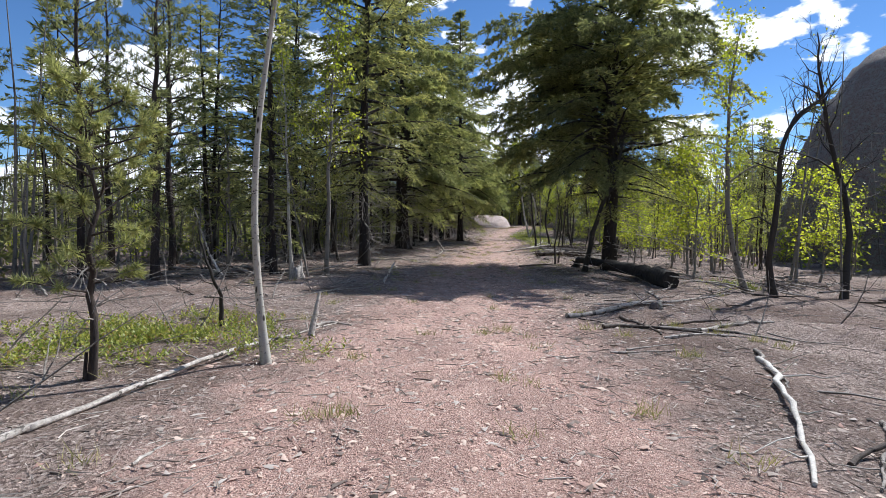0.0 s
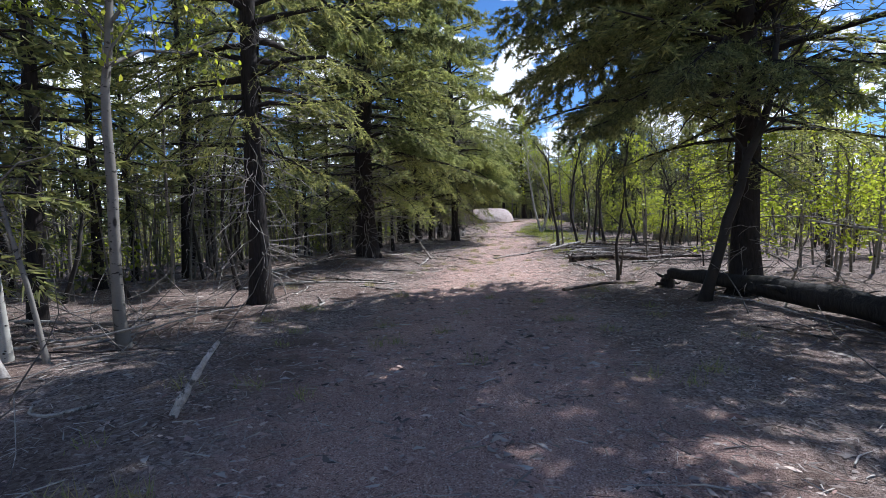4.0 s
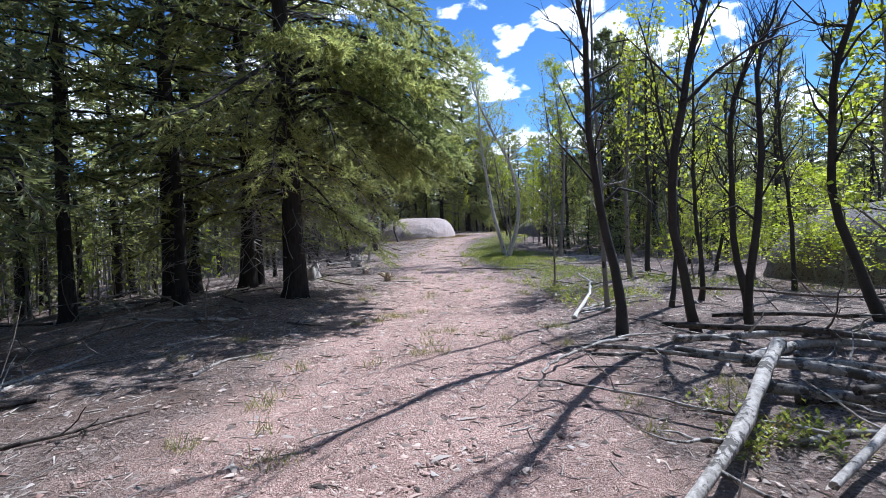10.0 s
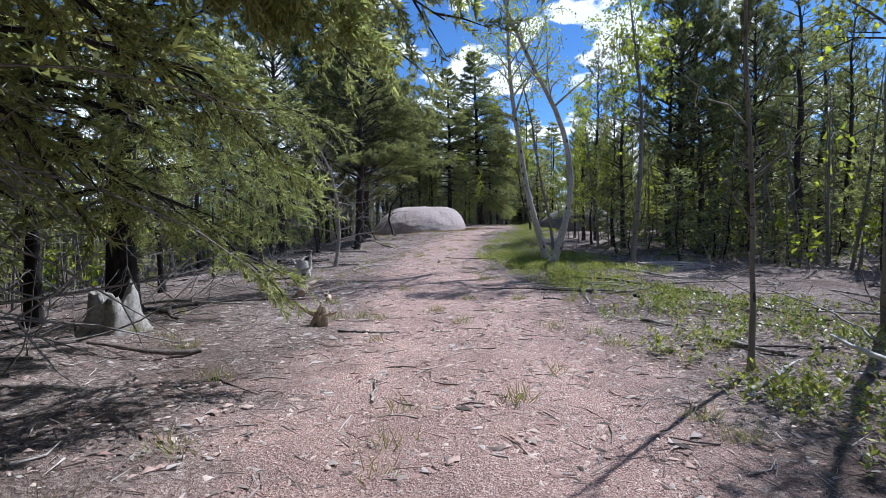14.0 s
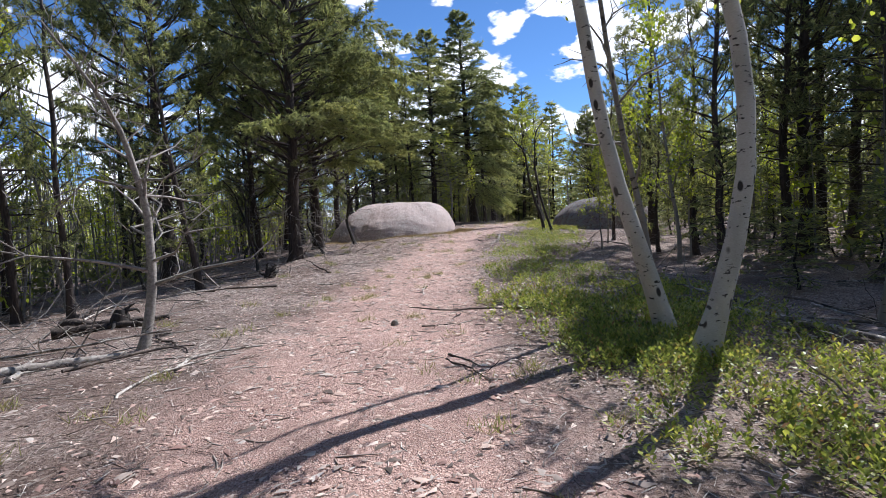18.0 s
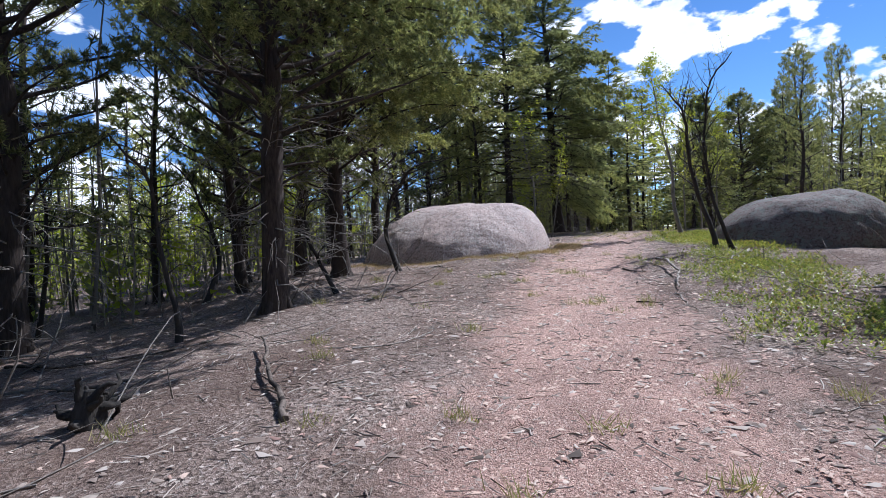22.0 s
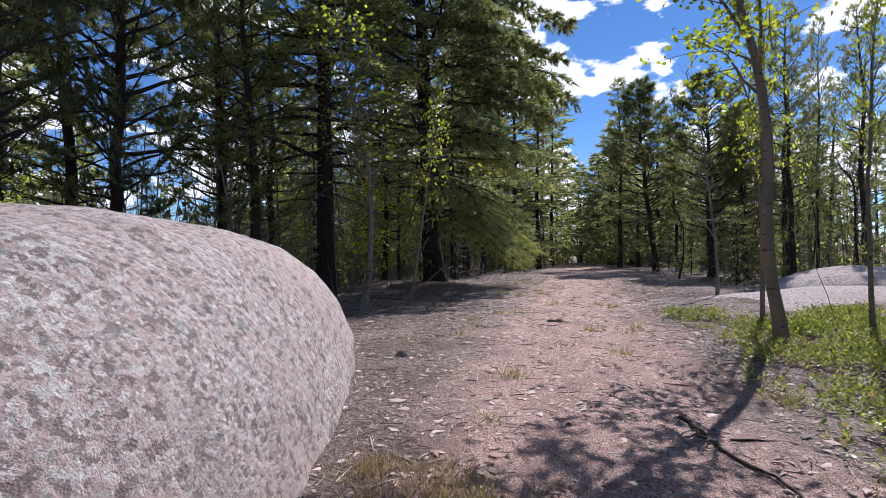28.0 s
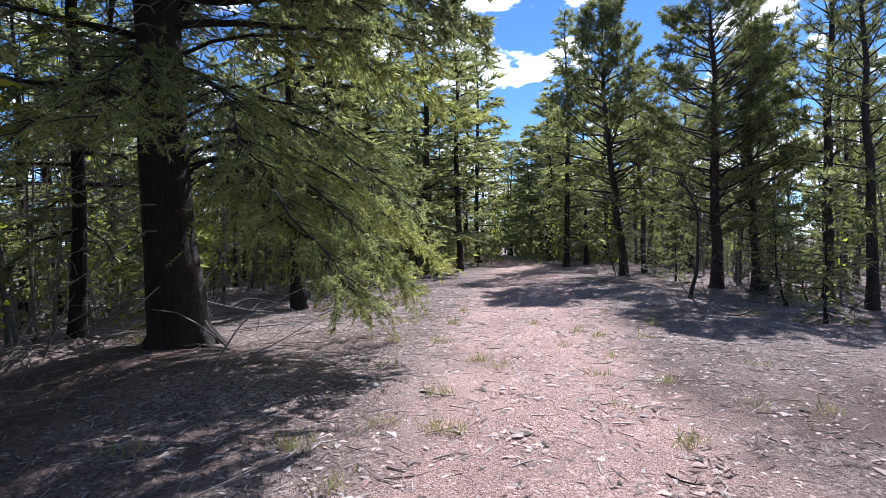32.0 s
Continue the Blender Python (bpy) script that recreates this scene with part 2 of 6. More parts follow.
M_GROUND = ground_material()
M_GRANITE = granite("pink_granite")
# darker stone: black lichen, with the boulders' shade put into the colour too
M_GRANITE_DARK = granite("shade_toned_granite", (0.22, 0.165, 0.142), (0.27, 0.235, 0.21), (0.06, 0.054, 0.05), 0.52)
M_FIR_BARK = barky("fir_bark", (0.013, 0.011, 0.010), (0.052, 0.042, 0.037))
M_PINE_BARK = barky("pine_bark", (0.022, 0.018, 0.016), (0.085, 0.066, 0.056))
M_DEAD_TWIG = dry_wood("dead_twig", (0.14, 0.125, 0.11), (0.44, 0.41, 0.375))
M_ASPEN = aspen_bark("aspen_bark", (0.50, 0.47, 0.40))
M_ASPEN_GREY = aspen_bark("grey_aspen_bark", (0.25, 0.225, 0.19), dirt=0.5)
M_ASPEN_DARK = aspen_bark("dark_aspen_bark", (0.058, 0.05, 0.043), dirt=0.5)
M_DRIFT = dry_wood("weathered_wood", (0.20, 0.175, 0.15), (0.66, 0.61, 0.55), 0.07)
M_BARKED = dry_wood("barked_wood", (0.055, 0.043, 0.036), (0.20, 0.165, 0.14), 0.06)
M_FIR = leafy("fir_needles", ((0.0, (0.090, 0.108, 0.058)), (0.55, (0.215, 0.232, 0.112)), (1.0, (0.39, 0.39, 0.19))), 0.54)
# fir needles once more, with sunlight on the boughs put into a lighter colour
M_BOUGH = leafy("sunlit_fir_needles", ((0.0, (0.13, 0.16, 0.075)), (0.55, (0.29, 0.32, 0.145)), (1.0, (0.50, 0.505, 0.25))), 0.52)
M_PINE = leafy("pine_needles", ((0.0, (0.080, 0.096, 0.054)), (0.55, (0.190, 0.205, 0.098)), (1.0, (0.35, 0.35, 0.165))), 0.52)
M_YOUNG = leafy("young_pine_needles", ((0.0, (0.19, 0.21, 0.085)), (0.6, (0.38, 0.39, 0.15)), (1.0, (0.58, 0.55, 0.24))), 0.42)
M_LEAF = leafy("aspen_leaves", ((0.0, (0.22, 0.28, 0.03)), (0.6, (0.40, 0.45, 0.05)), (1.0, (0.55, 0.56, 0.09))), 0.5, 0.5)
M_COVER = leafy("bearberry_leaves", ((0.0, (0.10, 0.14, 0.025)), (0.5, (0.25, 0.29, 0.06)), (0.88, (0.45, 0.45, 0.11)), (1.0, (0.28, 0.14, 0.07))), 0.35, 0.4)
M_GRASS = leafy("dry_grass", ((0.0, (0.34, 0.28, 0.16)), (0.5, (0.21, 0.25, 0.09)), (1.0, (0.45, 0.38, 0.22))), 0.3)
M_STRAW = leafy("tan_straw", ((0.0, (0.24, 0.16, 0.09)), (0.6, (0.42, 0.31, 0.19)), (1.0, (0.55, 0.44, 0.29))), 0.3)
M_CHIPS = specks("granite_gravel", (0.0, (0.20, 0.12, 0.10)), (0.3, (0.44, 0.275, 0.22)), (0.75, (0.60, 0.44, 0.35)), (1.0, (0.70, 0.57, 0.47)))
M_SPLIT = dry_wood("split_wood", (0.36, 0.25, 0.15), (0.66, 0.55, 0.42))
M_PALE = dry_wood("bleached_wood", (0.48, 0.45, 0.40), (0.80, 0.77, 0.71))
M_CHAR = barky("charred_wood", (0.012, 0.011, 0.010), (0.06, 0.052, 0.045))
M_STICKS = specks("broken_twigs", (0.0, (0.17, 0.135, 0.11)), (0.45, (0.36, 0.30, 0.25)), (1.0, (0.58, 0.52, 0.45)))
M_LITTER = specks("bark_litter", (0.0, (0.07, 0.055, 0.045)), (0.45, (0.25, 0.19, 0.155)), (0.75, (0.41, 0.335, 0.28)), (1.0, (0.54, 0.47, 0.41)))


# ---- geometry helpers ----
class Shape:
    """Gathers vertices and faces of one mesh."""

    def __init__(self):
        self.v, self.f, self.n = [], [], 0

    def add(self, verts, faces):
        verts = np.asarray(verts, float)
        self.v.append(verts)
        self.f.append(np.asarray(faces, int) + self.n)
        self.n += len(verts)

    def mesh(self, name, material, smooth=False):
        me = bpy.data.meshes.new(name)
        verts = np.concatenate(self.v)
        sizes = np.concatenate([np.full(len(f), f.shape[1]) for f in self.f])
        loops = np.concatenate([f.ravel() for f in self.f])
        me.vertices.add(len(verts))
        me.vertices.foreach_set("co", verts.ravel())
        me.loops.add(len(loops))
        me.loops.foreach_set("vertex_index", loops.astype(np.int32))
        me.polygons.add(len(sizes))
        starts = np.concatenate([[0], np.cumsum(sizes)[:-1]])
        me.polygons.foreach_set("loop_start", starts.astype(np.int32))
        me.polygons.foreach_set("loop_total", sizes.astype(np.int32))
        if smooth:
            me.polygons.foreach_set("use_smooth", np.ones(len(sizes), bool))
        me.update(calc_edges=True)
        me.validate()
        me.materials.append(material)
        return me


def unit(v):
    v = np.asarray(v, float)
    return v / np.maximum(np.linalg.norm(v, axis=-1, keepdims=True), 1e-9)


def tube(shape, pts, radii, sides=6, rng=None, rough=0.0):
    """A tapered tube along pts, closed at both ends."""
    pts, radii = np.asarray(pts, float), np.asarray(radii, float)
    tan = unit(np.gradient(pts, axis=0))
    ref = np.array([0.31, 0.95, 0.05]) if abs(tan[0, 2]) > 0.7 else np.array([0.0, 0.05, 1.0])
    a = unit(np.cross(tan, ref))
    b = np.cross(tan, a)
    th = np.arange(sides) * 2 * np.pi / sides
    r = radii[:, None] * np.ones(sides)
    if rng is not None and rough:
        r = r * (1 + rough * rng.uniform(-1, 1, r.shape))
    ring = pts[:, None] + r[..., None] * (np.cos(th)[None, :, None] * a[:, None] + np.sin(th)[None, :, None] * b[:, None])
    k = len(pts)
    i, j = np.meshgrid(np.arange(k - 1), np.arange(sides), indexing="ij")
    j2 = (j + 1) % sides
    quads = np.stack([i * sides + j, i * sides + j2, (i + 1) * sides + j2, (i + 1) * sides + j], -1).reshape(-1, 4)
    shape.add(ring.reshape(-1, 3), quads[:, ::-1])
    shape.add(ring[0], np.arange(sides)[None])
    shape.add(ring[-1], np.arange(sides)[None, ::-1])


def blades(shape, base, way, length, width, rng):
    """One slender triangle for each base point."""
    n = len(base)
    side = unit(np.cross(way, rng.normal(size=(n, 3))))
    w, ln = np.broadcast_to(width, n)[:, None], np.broadcast_to(length, n)[:, None]
    v = np.stack([base + way * ln * 0.12 + side * w * 0.5, base + way * ln, base + way * ln * 0.12 - side * w * 0.5], 1).reshape(-1, 3)
    f = np.arange(n)[:, None] * 3 + np.array([0, 1, 2])
    shape.add(v, f)


def curve_points(start, way, length, n, rng, wander=0.15, bend=(0, 0, 0)):
    """A wandering line."""
    p, d, out = np.asarray(start, float), unit(way), [np.asarray(start, float)]
    for _ in range(n):
        d = unit(d + rng.normal(size=3) * wander + np.asarray(bend) / n)
        p = p + d * length / n
        out.append(p)
    return np.array(out)


def part(name, mesh, parent, label=""):
    ob = new(name, mesh)
    ob.parent = parent
    return tagged(ob, label) if label else ob


def spot(x, y, z=0.0, turn=0.0, size=1.0, tall=None, lean=(0.0, 0.0)):
    """A pose with a size: lean gives the tilt in x and y, metres a metre."""
    up = Vector((lean[0], lean[1], 1)).normalized()
    q = Vector((0, 0, 1)).rotation_difference(up)
    return Matrix.Translation((x, y, z)) @ q.to_matrix().to_4x4() @ Matrix.Rotation(turn, 4, "Z") @ Matrix.Diagonal((size, size, tall or size, 1))


# ---- plan: the trail and the lie of the land ----
# (drawn in units of 0.83 m)
UNIT = 0.83
TRAIL = UNIT * np.array([(-0.6, -40), (-0.2, -8), (-0.2, 0), (0.1, 5), (0.4, 9), (0.7, 14), (1.5, 19), (2.3, 24), (2.9, 29), (3.7, 34), (4.7, 39), (5.0, 43), (4.9, 47),
                  (5.5, 52), (6.5, 57), (8.0, 63), (10.3, 68), (12.2, 72.5), (14.0, 76), (16.2, 80), (18.9, 85), (22.4, 91), (27, 99), (36, 130)], float)
LEVEL = UNIT * np.array([(-60, 0.1), (0, 0.0), (8, -0.13), (20, -0.18), (30, -0.27), (36, -0.20), (44, -0.08), (52, 0.02), (60, 0.34), (68, 0.79), (74, 0.97), (90, 0.93), (140, 0.3), (400, -6)], float)


def trail_x(y):
    return np.interp(y, TRAIL[:, 1], TRAIL[:, 0])


def land(x, y):
    """Height of the ground."""
    x, y = np.asarray(x, float) / UNIT, np.asarray(y, float) / UNIT
    z = np.interp(y, LEVEL[:, 0] / UNIT, LEVEL[:, 1] / UNIT)
    d = x - trail_x(y * UNIT) / UNIT
    left, right = np.maximum(-d - 3.5, 0), np.maximum(d - 3.5, 0)
    fall = np.interp(y, [0, 30, 46, 60, 90], [0.01, 0.02, 0.09, 0.10, 0.04])
    z = z - np.minimum(left * fall, 3.5) - np.minimum(right * np.interp(y, [76, 84, 100], [0.012, 0.08, 0.06]), 1.0)
    z = z + 0.30 * np.exp(-(((x - 0.2) / 2.6) ** 2 + ((y - 37.5) / 4.0) ** 2)) + 0.25 * np.exp(-(((x + 2.2) / 1.8) ** 2 + ((y - 26.4) / 2.5) ** 2)) + 0.32 * np.exp(-(((x - 11.2) / 2.4) ** 2 + ((y - 82.6) / 2.6) ** 2))
    amp = np.clip(np.abs(d) / 3.0, 0.25, 1.0)
    z = z + amp * (0.05 * np.sin(0.9 * x + 1.3 * np.sin(0.7 * y)) * np.cos(0.8 * y + 0.6 * x) + 0.03 * np.sin(2.3 * x + 0.4 * y) * np.sin(2.1 * y - 0.7 * x))
    rut = 0.03 * (np.exp(-((d - 0.75) / 0.3) ** 2) + np.exp(-((d + 0.75) / 0.3) ** 2))
    return (z - rut) * UNIT


def at_ground(x, y):
    return float(land(x, y))


def steps(a, b, fine_a, fine_b, fine, growth=1.18):
    """Coordinates from a to b, fine between fine_a and fine_b and growing outwards."""
    mid = list(np.arange(fine_a, fine_b + fine / 2, fine))
    lo, s = [], fine
    p = fine_a
    while p > a:
        s *= growth
        p -= s
        lo.append(max(p, a))
    hi, s = [], fine
    p = fine_b
    while p < b:
        s *= growth
        p += s
        hi.append(min(p, b))
    return np.array(lo[::-1] + mid + hi)


xs, ys = steps(-1500, 1500, -7, 18, 0.19), steps(-1500, 1500, -2, 77, 0.19)
gx, gy = np.meshgrid(xs, ys, indexing="ij")
soil = np.random.RandomState(5)
near = (np.abs(gx - trail_x(gy)) < 14) & (gy > -3) & (gy < 80)
gz = land(gx, gy) + near * soil.normal(size=gx.shape) * 0.007
nx, ny = len(xs), len(ys)
i, j = np.meshgrid(np.arange(nx - 1), np.arange(ny - 1), indexing="ij")
quads = np.stack([i * ny + j, (i + 1) * ny + j, (i + 1) * ny + j + 1, i * ny + j + 1], -1).reshape(-1, 4)
earth = Shape()
earth.add(np.stack([gx, gy, gz], -1).reshape(-1, 3), quads)
ground_mesh = earth.mesh("ground", M_GROUND, smooth=True)
worn = ground_mesh.attributes.new("trail", "FLOAT", "POINT")
off = np.abs(gx - trail_x(gy))
wide = UNIT * np.interp(gy / UNIT, [0, 12, 30, 50, 60, 90], [2.7, 2.4, 2.5, 1.9, 1.7, 2.2])
worn.data.foreach_set("value", np.clip(1.24 - off / wide, 0, 1).ravel().astype(np.float32))
ground = tagged(new("ground", ground_mesh), "pinkish gravel trail through forest floor of needles and bark litter", "ground", kind="structure")


# ---- trees: shapes ----
def conifer(seed, height, radius, crown_base, trunk_r, n_branch, n_twig, n_blade, blade, style="fir", dead=24, lean=0.0, bark=None, needles=None, split=False):
    """Meshes of a conifer: trunk, living limbs, needles, dead lower branches."""
    rng = np.random.RandomState(seed)
    trunk, crown, snags, twigs, limbs = Shape(), Shape(), Shape(), Shape(), []
    k = 14
    zz = np.linspace(0, height, k)
    sway = np.cumsum(rng.normal(size=(k, 2)) * 0.035, axis=0) * (1 + lean)
    line = np.column_stack([sway[:, 0] - sway[0, 0], sway[:, 1] - sway[0, 1], zz])
    line[0, 2] = -0.25
    rad = trunk_r * (1 - 0.96 * zz / height) ** 0.8
    rad[0] *= 1.35
    tube(trunk, line, rad, 10 if split else 8, rng, 0.07)
    for a in range(5):
        th = a * 1.26 + rng.uniform(-0.3, 0.3)
        out = np.array([math.cos(th), math.sin(th), 0])
        tube(trunk, [out * trunk_r * 0.6 + [0, 0, 0.28], out * trunk_r * 1.25 + [0, 0, 0.02], out * trunk_r * 2.1 + [0, 0, -0.18]], [trunk_r * 0.3, trunk_r * 0.3, trunk_r * 0.12], 5)

    def stem(z):
        return np.array([np.interp(z, zz, line[:, 0]), np.interp(z, zz, line[:, 1]), z])

    bases, ways, lens, wide = [], [], [], []
    for b in range(n_branch):
        s = (b + rng.uniform(0, 1)) / n_branch
        z = crown_base + (height - crown_base) * s ** 0.92
        th = b * 2.4 + rng.uniform(-0.5, 0.5)
        if style == "fir":
            prof = (1 - s ** 1.25) ** 0.9 * (0.72 + 0.28 * min(1, s * 5 + 0.3))
            rise, droop = rng.uniform(-0.1, 0.2) + 0.55 * s, -0.55 * (1 - s)
        else:
            prof = (1 - s) ** 0.55 * min(1, 0.55 + s * 1.4)
            rise, droop = rng.uniform(0.05, 0.35) + 0.4 * s, 0.25
        ln = radius * prof * rng.uniform(0.6, 1.12) * (0.62 if z < crown_base + 0.9 else 1.0) + 0.22
        d0 = np.array([math.cos(th), math.sin(th), rise])
        pts = curve_points(stem(z), d0, ln, 6, rng, 0.10, (0, 0, droop))
        r0 = min(trunk_r * 0.3, 0.012 + 0.013 * ln)
        limb = Shape() if split else trunk
        if split:
            tube(limb, pts, np.linspace(r0, 0.004, 7), 4)
        else:
            tube(limb, pts[::3], np.linspace(r0, 0.006, 3), 3)
        if split:
            limbs.append(limb)
        cum = np.linspace(0, 1, 7)
        above = z - crown_base
        low = 0.5 if style == "fir" else 0.8
        grow, slim, more = (np.interp(above, [1.2, 4.0], [0.7, 1.7]), np.interp(above, [1.2, 4.0], [low, 1.55]), np.interp(above, [1.2, 4.0], [1.5, 0.7])) if split else (1, 1, 1)
        nb = int(n_blade * more)
        m = max(4, int(n_twig * (0.35 + 0.65 * ln / radius)))
        for q in range(m):
            u = (0.16 if style == "fir" else 0.4) + (0.84 if style == "fir" else 0.6) * (q + rng.uniform(0, 1)) / m
            p = np.array([np.interp(u, cum, pts[:, c]) for c in range(3)])
            tan = unit(pts[min(6, int(u * 6) + 1)] - pts[max(0, int(u * 6) - 1)])
            lat = unit(np.cross(tan, [0, 0, 1])) * (1 if q % 2 else -1)
            tl = (0.16 + 0.30 * ln * (1.1 - u)) * rng.uniform(0.6, 1.2)
            if style == "fir":
                tw = unit(tan * rng.uniform(0.5, 1.1) + lat * rng.uniform(0.5, 1.0) + [0, 0, rng.uniform(-0.4, 0.06)])
                fr = rng.uniform(0, 1, nb)
                at = p + tw * (tl * fr)[:, None]
                at[:, 2] -= 0.18 * tl * fr ** 2
                w = unit(tw + rng.normal(size=(nb, 3)) * [0.5, 0.5, 0.32])
                ll = blade[0] * grow * rng.uniform(0.6, 1.25, nb)
            else:
                tw = unit(tan * rng.uniform(0.4, 1.0) + lat * rng.uniform(0.2, 0.9) + [0, 0, rng.uniform(-0.1, 0.6)])
                if split:
                    tube(twigs, [p, p + tw * tl * 0.9], [0.005, 0.002], 3)
                fr = 1 - rng.uniform(0, 1, nb) ** 1.3 * min(0.5, 0.14 / tl)
                at = p + tw * (tl * fr)[:, None]
                w = unit(tw * 0.55 + rng.normal(size=(nb, 3)) * 0.62)
                ll = blade[0] * grow * rng.uniform(0.7, 1.2, nb)
            bases.append(at), ways.append(w), lens.append(ll), wide.append(np.full(nb, blade[1] * slim))
    lens = np.concatenate(lens)
    blades(crown, np.concatenate(bases), np.concatenate(ways), lens, np.concatenate(wide), rng)
    for b in range(dead):
        z = rng.uniform(0.5, max(1.2, crown_base + 0.25 * (height - crown_base)))
        th = rng.uniform(0, 6.28)
        pts = curve_points(stem(z), (math.cos(th), math.sin(th), rng.uniform(-0.35, 0.25)), rng.uniform(0.25, 0.55) * radius, 5, rng, 0.18, (0, 0, -0.3))
        tube(snags, pts if split else pts[::2], np.linspace(rng.uniform(0.008, 0.015), 0.003, 6 if split else 3), 3)
        for _ in range(3 if split else 1):
            q = rng.randint(2, 5)
            sub = curve_points(pts[q], unit(pts[q] - pts[q - 1]) + rng.normal(size=3) * 0.6, rng.uniform(0.2, 0.6), 3, rng, 0.2)
            tube(snags, sub, np.linspace(0.006, 0.002, 4), 3)
    return {"trunk": [trunk.mesh("trunk", bark or M_FIR_BARK, True)], "limb": [s.mesh("limb", bark or M_FIR_BARK, True) for s in limbs],
            "crown": [crown.mesh("crown", needles or M_FIR)], "spray": [twigs.mesh("spray", bark or M_FIR_BARK)] if twigs.v else [], "deadwood": [snags.mesh("deadwood", M_DEAD_TWIG, True)] if dead else []}


def broadleaf(seed, height, trunk_r, n_limb, n_leaf, bark, leaf=0.062, crown_base=0.4, bow=0.05, spread=0.22, twist=0.28, leaf_mat=None, split=True, sweep=0.0):
    """Meshes of an aspen or a bare sapling."""
    rng = np.random.RandomState(seed)
    trunk, crown, limbs = Shape(), Shape(), []
    k = 16
    line = curve_points((0, 0, -0.15), (0, 0, 1), height + 0.15, k - 1, rng, bow)
    line[:, :2] -= np.linspace(0, 1, k)[:, None] * line[-1, :2] * 0.7
    line[:, 0] += sweep * np.sin(np.pi * line[:, 2] / 5.4)
    rad = trunk_r * (1 - 0.93 * np.linspace(0, 1, k)) ** 0.75
    rad[0] *= 1.5
    rad[1] *= 1.1
    tube(trunk, line, rad, 9, rng, 0.06)
    tips = []
    for b in range(n_limb):
        s = crown_base + (1 - crown_base) * (b + rng.uniform(0, 1)) / n_limb
        p = np.array([np.interp(s, np.linspace(0, 1, k), line[:, c]) for c in range(3)])
        th = b * 2.4 + rng.uniform(-0.6, 0.6)
        ln = height * spread * (1.25 - s) * rng.uniform(0.6, 1.25) + 0.25
        pts = curve_points(p, (math.cos(th), math.sin(th), rng.uniform(0.5, 1.3)), ln, 6, rng, twist, (0, 0, 0.25))
        r0 = max(0.005, min(trunk_r * (1 - s) ** 0.75 * 0.55, 0.008 + 0.012 * ln))
        limb = Shape() if split else trunk
        if split:
            limbs.append(limb)
        tube(limb, pts[::2], np.linspace(r0, 0.003, 4), 4 if split else 3)
        tips += list(pts[3:])
        for _ in range(4):
            q = rng.randint(1, 6)
            sub = curve_points(pts[q], unit(pts[q] - pts[q - 1]) + rng.normal(size=3) * 0.7, ln * rng.uniform(0.25, 0.5), 4, rng, twist)
            tube(limb, sub[::2], np.linspace(r0 * 0.45, 0.002, 3), 3)
            tips += list(sub[1:])
    out = {"trunk": [trunk.mesh("trunk", bark, True)], "limb": [s.mesh("limb", bark, True) for s in limbs], "crown": []}
    if n_leaf:
        tips = np.array(tips)
        pick = tips[rng.randint(0, len(tips), n_leaf)]
        base = pick + rng.normal(size=(n_leaf, 3)) * 0.075
        w = unit(rng.normal(size=(n_leaf, 3)) + [0, 0, -0.4])
        ln = leaf * rng.uniform(0.7, 1.25, n_leaf)
        side = unit(np.cross(w, rng.normal(size=(n_leaf, 3))))
        fold = np.cross(w, side) * 0.18
        c = ln[:, None]
        rim = [base + w * c * u + side * c * v_ + fold * c * abs(v_) * 2 for u, v_ in ((0.0, 0.0), (0.28, 0.40), (0.68, 0.36), (1.0, 0.0), (0.68, -0.36), (0.28, -0.40))]
        q = np.arange(n_leaf)[:, None] * 6
        crown.add(np.stack(rim, 1).reshape(-1, 3), np.concatenate([q + [0, 1, 2, 3], q + [0, 3, 4, 5]]))
        out["crown"] = [crown.mesh("crown", leaf_mat or M_LEAF)]
    return out


def stand(name, meshes, label, category, group, m):
    """Puts up one tree from its meshes."""
    tree = tagged(new(name), label, category, group)
    for key, some in meshes.items():
        for mesh in some:
            ob = part(key, mesh, tree)
            if key in ("crown", "spray", "deadwood"):
                tagged(ob, kind="stuff")
    tree.matrix_basis = m
    return tree


FIRS_NEAR = [conifer(11, 13, 4.0, 2.3, 0.24, 108, 31, 25, (0.13, 0.031), dead=90, split=True),
             conifer(12, 14, 4.0, 1.2, 0.30, 112, 33, 25, (0.13, 0.031), dead=150, split=True),
             conifer(13, 12, 3.1, 1.2, 0.19, 108, 28, 24, (0.13, 0.031), dead=80, split=True),
             conifer(14, 14, 4.4, 1.7, 0.20, 110, 25, 25, (0.14, 0.035), dead=160, split=True),
             conifer(15, 12.8, 4.2, 2.5, 0.23, 108, 30, 25, (0.14, 0.032), dead=110, split=True)]
FIRS_MID = [conifer(21 + n, 12 + n % 3, 2.35 + 0.25 * (n % 2), (1.3, 2.4, 2.9, 1.7)[n], 0.15, 72, 12, 10, (0.29, 0.055), dead=64) for n in range(4)]
PINES_NEAR = [conifer(31, 11, 3.8, 1.6, 0.20, 112, 24, 28, (0.135, 0.025), "pine", 70, 0.6, M_PINE_BARK, M_PINE, True),
              conifer(32, 10, 3.2, 1.3, 0.17, 108, 24, 28, (0.135, 0.025), "pine", 60, 0.8, M_PINE_BARK, M_PINE, True)]
PINES_MID = [conifer(41 + n, 11 + n, 2.5, (1.2, 2.0, 1.6)[n], 0.17, 68, 11, 12, (0.25, 0.046), "pine", 40, 0.6, M_PINE_BARK, M_PINE) for n in range(3)]
CONIFERS_FAR = [conifer(51 + n, 12 + n, 2.7, 0.6, 0.14, 42, 8, 8, (0.60, 0.15), dead=6) for n in range(3)]
